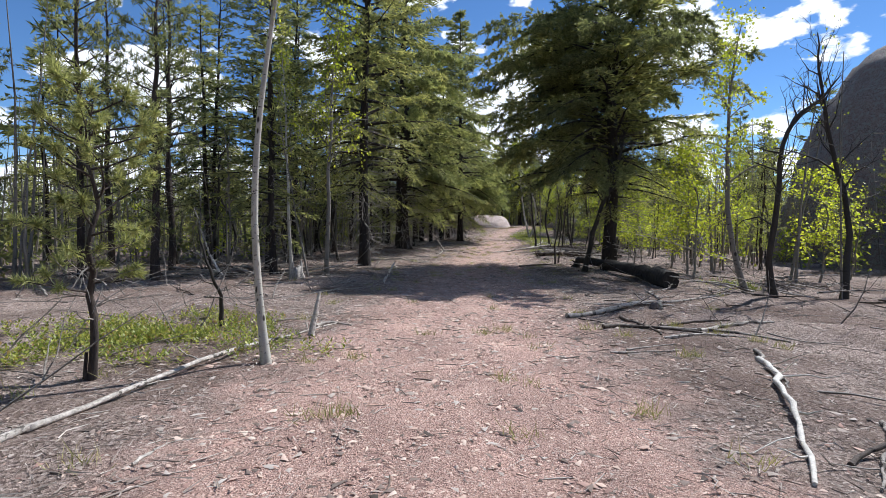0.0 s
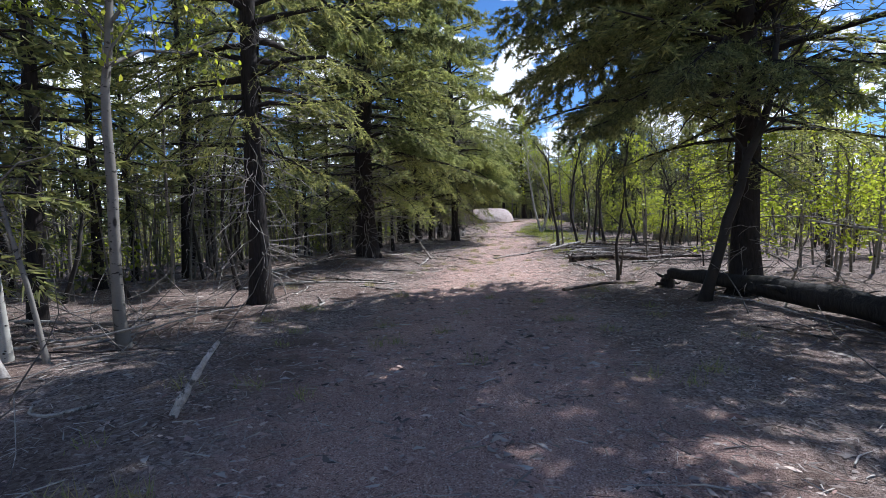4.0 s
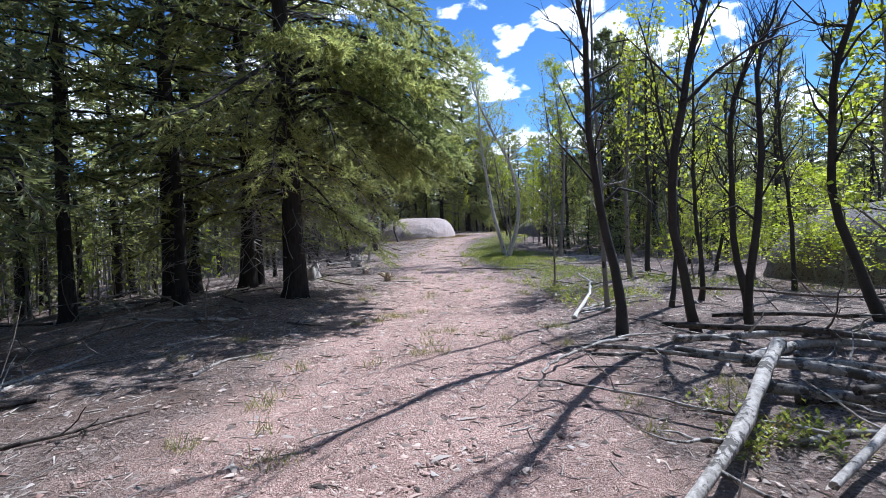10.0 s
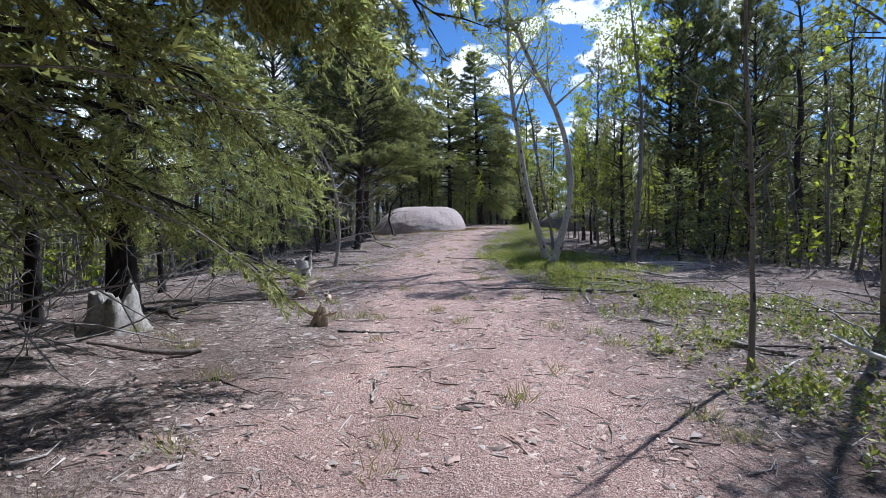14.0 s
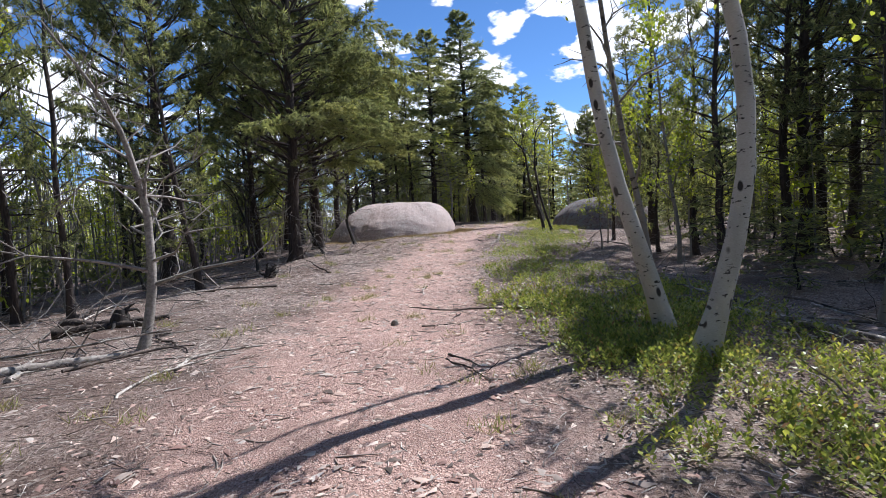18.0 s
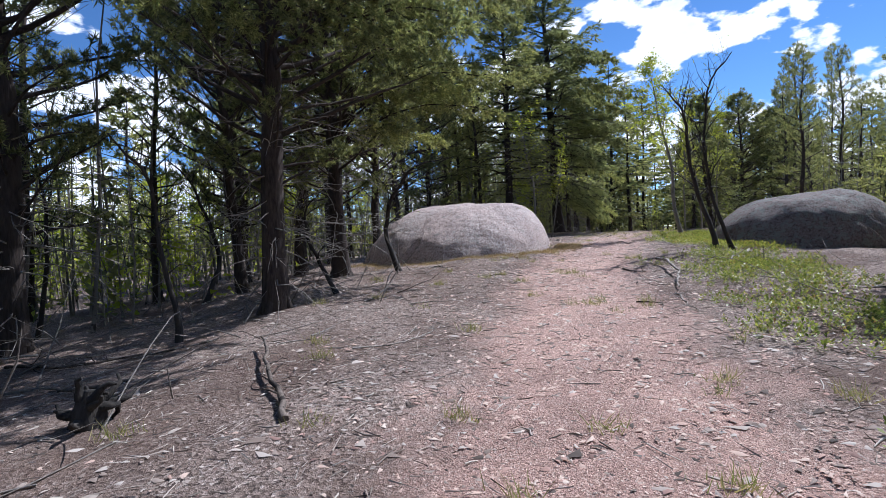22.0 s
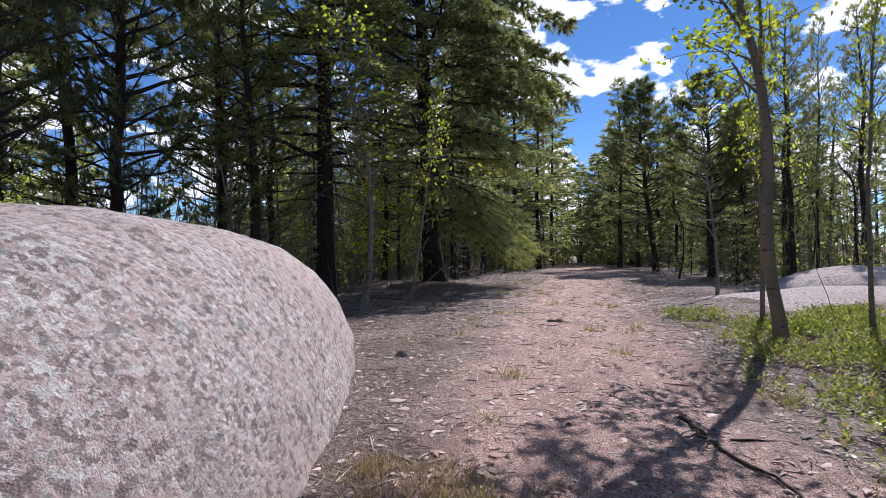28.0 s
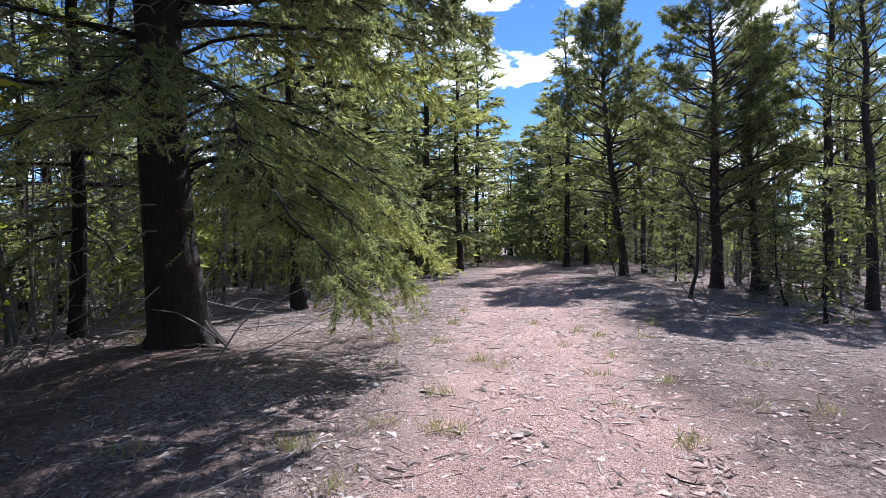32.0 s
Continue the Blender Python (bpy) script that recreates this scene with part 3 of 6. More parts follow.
YOUNG_PINE = conifer(61, 2.6, 0.62, 0.75, 0.04, 24, 5, 70, (0.13, 0.011), "pine", 5, 0.3, M_PINE_BARK, M_YOUNG, True)
UNDERWOOD = [conifer(63 + n, 3.0, 1.0 + 0.2 * n, 0.15, 0.04, 34, 6, 9, (0.20, 0.045), dead=5) for n in range(2)]


def aspen_kinds(split):
    return [broadleaf(71, 7.0, 0.085, 20, 900, M_ASPEN, leaf=0.068, bow=0.05, crown_base=0.5, split=split),
            broadleaf(72, 7.0, 0.075, 22, 1250, M_ASPEN_GREY, leaf=0.068, bow=0.06, crown_base=0.4, split=split),
            broadleaf(73, 5.5, 0.05, 20, 1500, M_ASPEN_GREY, leaf=0.068, bow=0.08, crown_base=0.25, split=split),
            broadleaf(74, 4.0, 0.03, 18, 1500, M_ASPEN_GREY, leaf=0.068, bow=0.08, crown_base=0.15, spread=0.3, split=split),
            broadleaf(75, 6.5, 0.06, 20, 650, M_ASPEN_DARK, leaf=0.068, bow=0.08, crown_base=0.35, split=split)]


def bare_kinds(split):
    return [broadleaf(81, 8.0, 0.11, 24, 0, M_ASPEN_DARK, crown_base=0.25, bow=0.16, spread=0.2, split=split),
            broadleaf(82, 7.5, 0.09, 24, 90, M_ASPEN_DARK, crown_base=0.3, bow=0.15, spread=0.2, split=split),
            broadleaf(83, 6.0, 0.045, 16, 0, M_ASPEN_GREY, crown_base=0.25, bow=0.06, spread=0.16, split=split),
            broadleaf(84, 4.5, 0.06, 26, 0, M_DEAD_TWIG, crown_base=0.2, bow=0.06, spread=0.32, twist=0.4, split=split),
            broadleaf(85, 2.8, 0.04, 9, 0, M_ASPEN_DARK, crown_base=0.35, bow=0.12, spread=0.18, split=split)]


ASPENS, BARE = aspen_kinds(True), bare_kinds(True)
ASPENS_FAR, BARE_FAR = aspen_kinds(False), bare_kinds(False)
LEAFY_SAPLING = broadleaf(86, 3.8, 0.04, 16, 420, M_ASPEN_GREY, leaf=0.066, crown_base=0.35, bow=0.07, spread=0.2)
SPARSE_SAPLING = broadleaf(91, 6.4, 0.045, 30, 900, M_ASPEN_GREY, leaf=0.06, crown_base=0.35, bow=0.09, spread=0.34)
PALE_ASPEN = broadleaf(87, 9.0, 0.115, 28, 2400, M_ASPEN, crown_base=0.42, bow=0.035, spread=0.28, sweep=-0.10)
PALE_ASPEN_BOWED = broadleaf(88, 9.0, 0.12, 28, 2400, M_ASPEN, crown_base=0.46, bow=0.03, spread=0.28, sweep=0.9)

LEANING_ASPEN = broadleaf(90, 7.5, 0.075, 24, 3000, M_ASPEN_GREY, leaf=0.07, crown_base=0.45, bow=0.05, spread=0.3)
BENT_ASPEN = broadleaf(89, 9.0, 0.10, 16, 300, M_ASPEN, crown_base=0.6, bow=0.03, spread=0.15, sweep=-0.42)

L_FIR = "tall dark fir with bare dead lower branches on the forest floor"
L_PINE = "dark green pine with tufted needles and rough brown bark"
L_ASPEN = "slender aspen with bright spring-green leaves and grey bark"
L_BARE = "leafless dark-barked aspen with crooked thin branches"
planted = []
turns = np.random.RandomState(3)


def plant(name, meshes, base_h, base_r, x, y, d, h, label, category, group, lean=(0.0, 0.0), turn=None):
    """Plants a tree with trunk diameter d and height h."""
    size = d / 2 / base_r
    size = min(max(size, 0.45 * h / base_h), 1.5 * h / base_h)
    planted.append((x, y))
    x, y, size, h = x * UNIT, y * UNIT, size * UNIT, h * UNIT
    return stand(name, meshes, label, category, group, spot(x, y, at_ground(x, y) - 0.02, turns.uniform(0, 6.28) if turn is None else turn, size, h / base_h, lean))


def fir(x, y, d=0.35, h=13, n=0, lean=(0, 0), turn=None, label="tall dark fir with drooping green boughs and black furrowed trunk"):
    base = ((13, 0.24), (14, 0.30), (12, 0.19), (14, 0.20), (12.8, 0.23))[n]
    return plant("fir_tree", FIRS_NEAR[n], *base, x, y, d, h, label, "fir tree", "firs along the trail", lean, turn)


def midfir(x, y, d=0.3, h=12, n=0, lean=(0, 0)):
    plant("fir_tree", FIRS_MID[n], 12 + n % 3, 0.15, x, y, d, h, L_FIR, "fir tree", "firs of the forest", lean)


def pine(x, y, d=0.36, h=11, n=0, lean=(0, 0), turn=None):
    return plant("pine_tree", PINES_NEAR[n], (11, 10)[n], (0.20, 0.17)[n], x, y, d, h, L_PINE, "pine tree", "pines along the trail", lean, turn)


def midpine(x, y, d=0.3, h=11, n=0, lean=(0, 0)):
    plant("pine_tree", PINES_MID[n], 11 + n, 0.17, x, y, d, h, L_PINE, "pine tree", "pines of the forest", lean)


def aspen(x, y, d=0.12, h=6, n=1, lean=(0, 0), label=L_ASPEN, turn=None, kinds=ASPENS):
    base = ((7.0, 0.085), (7.0, 0.075), (5.5, 0.05), (4.0, 0.03), (6.5, 0.06))[n]
    plant("aspen_tree", kinds[n], *base, x, y, d, h, label, "aspen tree", "young aspens", lean, turn)


def bare(x, y, d=0.15, h=7, n=0, lean=(0, 0), label=L_BARE, turn=None, kinds=BARE):
    base = ((8.0, 0.11), (7.5, 0.09), (6.0, 0.045), (4.5, 0.06), (2.8, 0.04))[n]
    plant("bare_aspen", kinds[n], *base, x, y, d, h, label, "bare tree", "leafless aspens", lean, turn)


def bough(tree, x0, y0, z0, x1, y1, z1, seed, twigs=30, sunlit=True, full=0.0):
    """A leafy low bough of a tree that already stands, from its trunk outwards."""
    rng = np.random.RandomState(seed)
    a, e = np.array([x0, y0, 0]) * UNIT, np.array([x1, y1, 0]) * UNIT
    a[2], e[2] = at_ground(*a[:2]) + z0 * UNIT, at_ground(*e[:2]) + z1 * UNIT
    u = np.linspace(0, 1, 9)
    pts = a + (e - a) * u[:, None]
    ln = np.linalg.norm(e - a)
    pts[:, 2] += 0.16 * ln * np.sin(np.pi * u ** 0.8)
    pts[1:-1] += rng.normal(size=(7, 3)) * 0.03
    wood_, leaf = Shape(), Shape()
    tube(wood_, pts - a, np.linspace(0.022, 0.004, 9), 5)
    tan = unit(e - a)
    lat = unit(np.cross(tan, [0, 0, 1]))
    bases, ways = [], []
    for q in range(twigs):
        s = 0.22 + 0.78 * (q + rng.uniform(0, 1)) / twigs
        p = np.array([np.interp(s, u, pts[:, k]) for k in range(3)]) - a
        tl = (0.25 + 0.30 * ln * (1.08 - s)) * rng.uniform(0.6, 1.15)
        w = unit(tan * rng.uniform(0.5, 1.0) + lat * (1 if q % 2 else -1) * rng.uniform(0.5, 1.0) + [0, 0, rng.uniform(-0.5, 0.0)])
        line = curve_points(p, w, tl, 5, rng, 0.08, (0, 0, -0.35))
        tube(wood_, line[::2], np.linspace(0.007, 0.002, 3), 3)
        for t in range(6):
            v = rng.uniform(0.15, 1.0)
            o = np.array([np.interp(v, np.linspace(0, 1, 6), line[:, k]) for k in range(3)])
            sw = unit(w + rng.normal(size=3) * 0.55 + [0, 0, -0.25])
            sl = rng.uniform(0.10, 0.24)
            n = 38 if full else 34
            f = rng.uniform(0, 1, n)
            at = o + sw * (sl * f)[:, None]
            at[:, 2] -= 0.12 * sl * f ** 2
            bases.append(at)
            ways.append(unit(sw * 0.9 + rng.normal(size=(n, 3)) * 0.55))
    bases = np.concatenate(bases)
    blades(leaf, bases, np.concatenate(ways), 0.046 * rng.uniform(0.7, 1.3, len(bases)) * (1.15 * full if full else 1.0), 0.0125 * full if full else 0.009, rng)
    limb = new("bough", wood_.mesh("bough", M_FIR_BARK, True))
    # boughs meant to look sunlit take the lighter needle colour
    spray = new("needle_spray", leaf.mesh("needle_spray", M_BOUGH if sunlit else M_FIR))
    limb.parent = tree
    limb.matrix_parent_inverse = tree.matrix_basis.inverted()
    limb.matrix_basis = Matrix.Translation(a)
    spray.parent = limb
    tagged(spray, kind="stuff")


# ---- boulders ----
def boulder(name, x, y, rim, height, material, label, power=3.2, tilt=(0, 0), seed=1, sink=0.35, rough=0.05, rings=26, spokes=96, gentle=0.0):
    """A rock with the outline rim (radii at even angles) and a flattened dome; gentle eases the slope of its side towards -y."""
    x, y, height, sink = x * UNIT, y * UNIT, height * UNIT, sink * UNIT
    rim = [v * UNIT for v in rim]
    th = np.arange(spokes) * 2 * np.pi / spokes
    k = len(rim)
    a = th / (2 * np.pi) * k
    i0 = a.astype(int) % k
    f = a - a.astype(int)
    r_ = np.array(rim, float)
    p0, p1, p2, p3 = r_[(i0 - 1) % k], r_[i0], r_[(i0 + 1) % k], r_[(i0 + 2) % k]
    rad = 0.5 * (2 * p1 + (p2 - p0) * f + (2 * p0 - 5 * p1 + 4 * p2 - p3) * f ** 2 + (3 * p1 - p0 - 3 * p2 + p3) * f ** 3)
    s = Shape()
    bend = power - gentle * np.maximum(0, np.cos(th - radians(245))) ** 0.5 + 1.5 * gentle * np.maximum(0, np.cos(th - radians(15)))
    z0 = at_ground(x, y)
    verts = []
    ph = np.linspace(0, 1, rings)[1:]
    rho = np.sin(ph * np.pi / 2) ** 0.8
    for q in rho:
        px, py = x + rad * q * np.cos(th), y + rad * q * np.sin(th)
        pz = (height + tilt[0] * (px - x) + tilt[1] * (py - y)) * (1 - q ** bend) ** (1 / 1.6)
        verts.append(np.column_stack([px, py, z0 + pz - sink * q ** 6 * 1.0]))
    top = np.array([[x, y, z0 + height]])
    v = np.concatenate([top] + verts)
    out = []
    for p in v:
        q = Vector(p)
        b = noise.fractal(q * 0.9 + Vector((seed * 7.1, 0, 0)), 1.0, 2.0, 4) * rough * 2.2 + noise.fractal(q * 4.5, 1.0, 2.0, 5) * rough * 0.6
        c = Vector((x, y, z0))
        out.append(q + (q - c).normalized() * b)
    n = spokes
    tri = np.stack([np.zeros(n, int), 1 + np.arange(n), 1 + (np.arange(n) + 1) % n], 1)
    ii, jj = np.meshgrid(np.arange(len(rho) - 1), np.arange(n), indexing="ij")
    j2 = (jj + 1) % n
    quad = np.stack([1 + ii * n + jj, 1 + (ii + 1) * n + jj, 1 + (ii + 1) * n + j2, 1 + ii * n + j2], -1).reshape(-1, 4)
    v = np.array(out)
    s.v, s.f, s.n = [v], [tri, quad], len(v)
    ob = new(name, s.mesh(name, material, True))
    return tagged(ob, label, "boulder")


boulder("boulder", 6.4, 70.4, (2.78, 3.5, 5.2, 5.4, 4.7, 4.1, 3.9, 4.1, 4.3, 4.1, 3.55, 2.82), 1.62, M_GRANITE, "large rounded pink granite boulder with dark lichen beside the trail", 3.3, (-0.03, -0.01), 3, 0.3, 0.03, 64, 230, 1.5)
boulder("boulder", 16.4, 67.3, (2.4, 2.4, 2.4, 2.3, 2.5, 2.8, 2.9, 2.7, 2.3, 2.1, 2.3, 2.4), 1.45, M_GRANITE_DARK, "granite boulder toned dark for lichen and shade among aspens", 3.0, (0.08, 0), 4)
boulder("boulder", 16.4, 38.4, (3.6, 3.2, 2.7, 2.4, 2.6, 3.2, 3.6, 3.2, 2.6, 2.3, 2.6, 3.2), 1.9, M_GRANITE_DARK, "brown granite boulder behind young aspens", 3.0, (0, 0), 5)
# the shaded face of the outcrop is put into its dark stone colour
boulder("boulder", 26.4, 27.0, (7.5, 7.0, 6.5, 6.2, 6.5, 7.4, 8.0, 7.4, 6.4, 6.0, 6.4, 7.0), 12.5, M_GRANITE_DARK, "towering granite outcrop toned dark for shade behind bare aspens", 2.4, (0, 0), 6, 0.4, 0.12)
boulder("rock_slab", 19.2, 75.6, (4.0, 3.2, 2.1, 1.7, 1.9, 2.9, 4.0, 3.1, 1.9, 1.5, 1.9, 3.0), 0.14, M_GRANITE, "low pale granite slab at the edge of the trail", 1.35, (0.075, 0.0), 7, 0.25, 0.03)
boulder("rock_slab", 23.2, 77.4, (2.2, 2.4, 2.0, 1.8, 2.1, 2.6, 2.8, 2.2, 1.8, 1.9, 2.1, 2.2), 0.62, M_GRANITE, "pale granite hump rising behind a low slab", 2.2, (0.05, 0), 12, 0.25, 0.04)
boulder("rock_slab", 11.2, 47.3, (1.6, 1.3, 1.0, 0.9, 1.0, 1.3, 1.6, 1.3, 1.0, 0.9, 1.0, 1.3), 0.16, M_GRANITE, "flat grey granite slab flush with the forest floor", 1.8, (0, 0), 8, 0.15, 0.02)

# ---- trees that stand along the walk ----
# clearing at the start
fir(-6.4, 3.4, 0.26, 9.5, 0)
plant("young_pine", YOUNG_PINE, 2.6, 0.04, -3.2, 4.5, 0.08, 2.55, "young pine sapling with long pale green needles", "pine sapling", "")
plant("aspen_tree", BENT_ASPEN, 9.0, 0.10, -1.78, 5.0, 0.085, 5.6, "thin pale aspen bowed slightly beside a ground-cover patch", "aspen tree", "young aspens", (0.02, 0.02), 0.0)
bare(-3.2, 7.25, 0.11, 1.7, 4, (0, 0), "short broken grey dead sapling with twigs")
aspen(-4.25, 14.1, 0.10, 6.6, 0, (-0.05, 0), "thin white aspen sapling at the forest edge")
bare(-3.75, 14.0, 0.06, 5.0, 2, (-0.18, 0))
aspen(-3.4, 14.8, 0.14, 8.0, 1, (0.02, 0.0))
for x, y, h in ((-7.2, 12.6, 8.5), (-9.6, 13.4, 9.5), (-11.8, 12.2, 9), (-8.4, 15.6, 10), (-13.4, 14.2, 10.5), (-10.8, 16.4, 10)):
    midpine(x, y, 0.2, h, int(h * 2) % 3)
midfir(-4.9, 14.6, 0.2, 9, 0)
midfir(-5.6, 16.2, 0.24, 11, 1)
fir(-2.75, 17.6, 0.36, 13.5, 4)
big = fir(-2.1, 26.3, 0.68, 16.5, 1)
for k, (x, y, z0, z1) in enumerate(((0.4, 26.7, 2.6, 1.9), (0.7, 27.9, 3.6, 2.6), (-0.3, 24.7, 2.4, 1.7), (0.1, 25.5, 4.4, 3.2), (0.9, 27.1, 5.4, 4.2), (-0.1, 28.7, 2.2, 1.5))):
    bough(big, -2.1, 26.3, z0, x, y, z1, 100 + k)
for k, (x, y, z0, z1) in enumerate(((1.2, 27.7, 3.4, 3.2), (1.1, 28.5, 4.0, 3.8), (0.9, 26.9, 3.6, 3.4), (0.7, 28.7, 3.6, 3.4), (0.3, 25.5, 3.8, 3.6))):
    bough(big, -2.1, 26.3, z0, x, y, z1, 400 + k, 34, k % 3 != 0, 1.35)
for k in range(26):
    r, th = 4.8 - 1.8 * k / 26, k * 2.4
    bough(big, -2.1, 26.3, 5.8 + 0.2 * k, -2.1 + r * math.cos(th), 26.3 + r * math.sin(th), 5.5 + 0.2 * k, 800 + k, 36, k % 2 == 0, 1.7)
big = fir(5.7, 17.4, 0.48, 11.6, 4, (-0.03, 0.02), 2.0, "broad dark fir leaning over a mossy fallen log")
for k, (x, y, z0, z1) in enumerate(((2.6, 16.4, 3.4, 2.7), (2.9, 18.2, 3.9, 3.2), (3.4, 14.9, 3.8, 3.0), (4.6, 14.0, 3.2, 2.6), (2.4, 17.2, 4.8, 4.0), (4.0, 19.8, 4.2, 3.4), (7.6, 15.0, 3.6, 3.0), (3.0, 15.4, 5.4, 4.8), (4.8, 21.0, 4.4, 4.2), (4.2, 20.4, 5.0, 4.8), (5.8, 21.2, 5.2, 5.0), (2.8, 19.4, 4.6, 4.2), (3.4, 19.8, 6.4, 6.2),
                                    (2.6, 16.0, 6.2, 6.2), (3.2, 18.6, 7.0, 7.2), (3.8, 15.4, 6.4, 6.6), (3.4, 20.2, 5.6, 5.4), (7.4, 19.8, 5.0, 4.8), (1.9, 17.8, 4.2, 3.8), (2.2, 19.0, 5.4, 5.0))):
    bough(big, 5.7, 17.4, z0, x, y, z1, 120 + k, 32, False, 1.2)
for k, (x, y, z0, z1) in enumerate(((2.0, 20.0, 5.4, 5.2), (3.0, 21.3, 5.8, 5.6), (4.6, 22.0, 5.4, 5.2), (1.4, 18.5, 6.4, 6.4), (6.2, 22.0, 6.2, 6.0), (1.8, 19.6, 7.2, 7.4), (3.2, 21.2, 7.6, 7.8), (5.0, 21.8, 7.4, 7.6), (1.5, 17.0, 7.4, 7.6), (2.6, 20.4, 4.2, 3.8), (4.4, 21.6, 3.8, 3.4), (7.4, 21.0, 6.8, 6.8))):
    for tier in (0, 1):
        bough(big, 5.7, 17.4, z0 + 0.4 * tier, x - 0.2 * tier, y + 0.3 * tier, z1 + 0.45 * tier, 560 + k + 300 * tier, 36, False, 1.45)
for k, (x, y, z0, z1) in enumerate(((7.4, 20.6, 5.2, 5.4), (8.2, 20.2, 5.0, 5.0), (6.6, 21.4, 4.6, 4.5), (7.6, 21.4, 5.8, 6.0), (6.2, 21.0, 4.2, 4.0), (5.2, 21.5, 6.2, 6.4), (8.5, 19.4, 6.2, 6.4), (6.8, 20.4, 3.8, 3.5), (8.2, 21.2, 6.8, 7.0), (4.2, 21.0, 7.0, 7.2), (7.2, 22.0, 7.4, 7.6))):
    bough(big, 5.7, 17.4, z0, x, y, z1, 700 + k, 40, False, 1.7)
for k in range(18):
    r, th = 4.5 - 2.0 * k / 18, k * 2.4
    bough(big, 5.7, 17.4, 6.3 + 0.13 * k, 5.7 + r * math.cos(th), 17.4 + r * math.sin(th), 6.1 + 0.13 * k, 740 + k, 34, False, 1.45)
bare(4.75, 17.0, 0.17, 7.5, 1, (0.12, 0.02))
aspen(7.2, 11.9, 0.14, 6.4, 1, (-0.16, 0))
bare(7.45, 11.3, 0.15, 8.0, 0, (-0.06, 0))
bare(9.3, 11.7, 0.15, 8.3, 1, (-0.03, 0))
for x, y, h in ((7.0, 14.3, 3.9), (7.9, 16.4, 4.6), (9.2, 17.2, 4.8), (8.6, 19.2, 4.2), (10.6, 18.3, 4.6), (6.6, 19.3, 3.2), (10.2, 21.2, 5.0), (11.5, 15.5, 3.6)):
    aspen(x, y, 0.07, h, 3 if h < 4.5 else 2)
# open stretch with the log pile
midfir(-5.8, 26.6, 0.24, 12, 2)
midfir(-4.3, 30.2, 0.2, 11, 3)
bare(0.1, 29.3, 0.035, 1.7, 2, (0, 0), "thin dead upright sapling beside the trail")
bare(4.5, 20.3, 0.085, 2.9, 4, (-0.08, 0), "thin crooked dark leafless sapling beside branches")
bare(5.99, 32.95, 0.135, 8.6, 0, (-0.045, 0.02))
bare(7.05, 32.85, 0.125, 8.4, 1, (-0.03, 0))
bare(7.8, 32.9, 0.11, 7.6, 0, (-0.03, 0), turn=2.2)
bare(7.9, 35.0, 0.08, 7.0, 1)
bare(8.6, 33.9, 0.11, 8.0, 0, (-0.06, 0))
bare(9.9, 32.9, 0.14, 8.2, 1, (-0.05, 0))
bare(11.3, 33.4, 0.10, 6.6, 0)
bare(10.7, 31.4, 0.11, 7.0, 1, (-0.05, 0))
bare(6.75, 35.0, 0.09, 6.8, 2, (-0.07, 0))
aspen(9.0, 35.8, 0.10, 5.6, 4)
aspen(10.1, 33.0, 0.12, 5.2, 2)
aspen(12.4, 32.0, 0.10, 5.0, 3)
for x, y, h in ((12.5, 36.2, 2.6), (13.0, 37.4, 2.9), (12.4, 38.6, 2.5), (13.7, 35.7, 2.4), (14.8, 34.9, 2.8), (13.1, 39.8, 2.7), (16.2, 34.4, 2.5)):
    aspen(x, y, 0.06, h, 3, label="low leafy aspen sapling in front of a boulder")
big = fir(1.2, 36.6, 0.40, 16, 3, (-0.02, 0), 2.1)
for k, (x, y, z0, z1) in enumerate(((4.2, 37.2, 2.9, 2.4), (3.2, 38.2, 2.4, 1.6), (3.2, 35.2, 3.0, 2.2), (4.4, 36.2, 4.0, 3.4), (2.6, 34.2, 3.4, 2.4), (3.6, 39.0, 3.4, 2.6), (4.0, 37.6, 5.2, 4.6), (1.4, 33.8, 3.2, 2.2), (2.9, 38.4, 1.7, 0.8), (0.0, 34.0, 3.6, 2.6), (3.4, 36.0, 5.8, 5.0))):
    bough(big, 1.2, 36.6, z0, x, y, z1, 140 + k)
for k, (x, y, z0, z1) in enumerate(((4.3, 37.4, 3.6, 3.3), (4.2, 38.6, 4.0, 3.7), (4.1, 36.0, 3.3, 3.0), (3.8, 35.2, 4.0, 3.8), (4.2, 36.6, 4.4, 4.2), (3.4, 34.2, 4.2, 4.0), (3.6, 38.0, 3.0, 2.7), (2.2, 33.8, 4.4, 4.0), (3.0, 38.4, 3.0, 2.8), (3.8, 36.6, 3.5, 3.4), (4.4, 36.4, 2.9, 2.7), (4.4, 37.4, 3.0, 2.8), (4.2, 35.5, 2.9, 2.7))):
    bough(big, 1.2, 36.6, z0, x, y, z1, 240 + k, 34, True, 1.35)
for k, (x, y, z0, z1) in enumerate(((4.1, 39.2, 4.0, 3.7), (4.2, 38.4, 4.4, 4.2), (3.8, 40.0, 4.2, 3.9), (4.0, 40.6, 5.0, 4.8), (4.6, 39.6, 5.4, 5.2), (5.0, 40.2, 6.0, 5.8), (4.8, 38.8, 5.6, 5.6), (3.4, 40.6, 4.0, 3.6), (4.4, 37.8, 4.0, 3.9))):
    bough(big, 1.2, 36.6, z0, x, y, z1, 520 + k, 30, True, 1.3)
midfir(-0.15, 38.4, 0.33, 14, 0, (-0.02, 0))
midfir(-1.65, 38.1, 0.36, 14, 1, (-0.03, 0))
midfir(-3.0, 36.8, 0.26, 13, 2)
midfir(-3.75, 34.3, 0.29, 13, 3)
big = fir(0.35, 41.4, 0.36, 12, 2, (0, 0), 0.5)
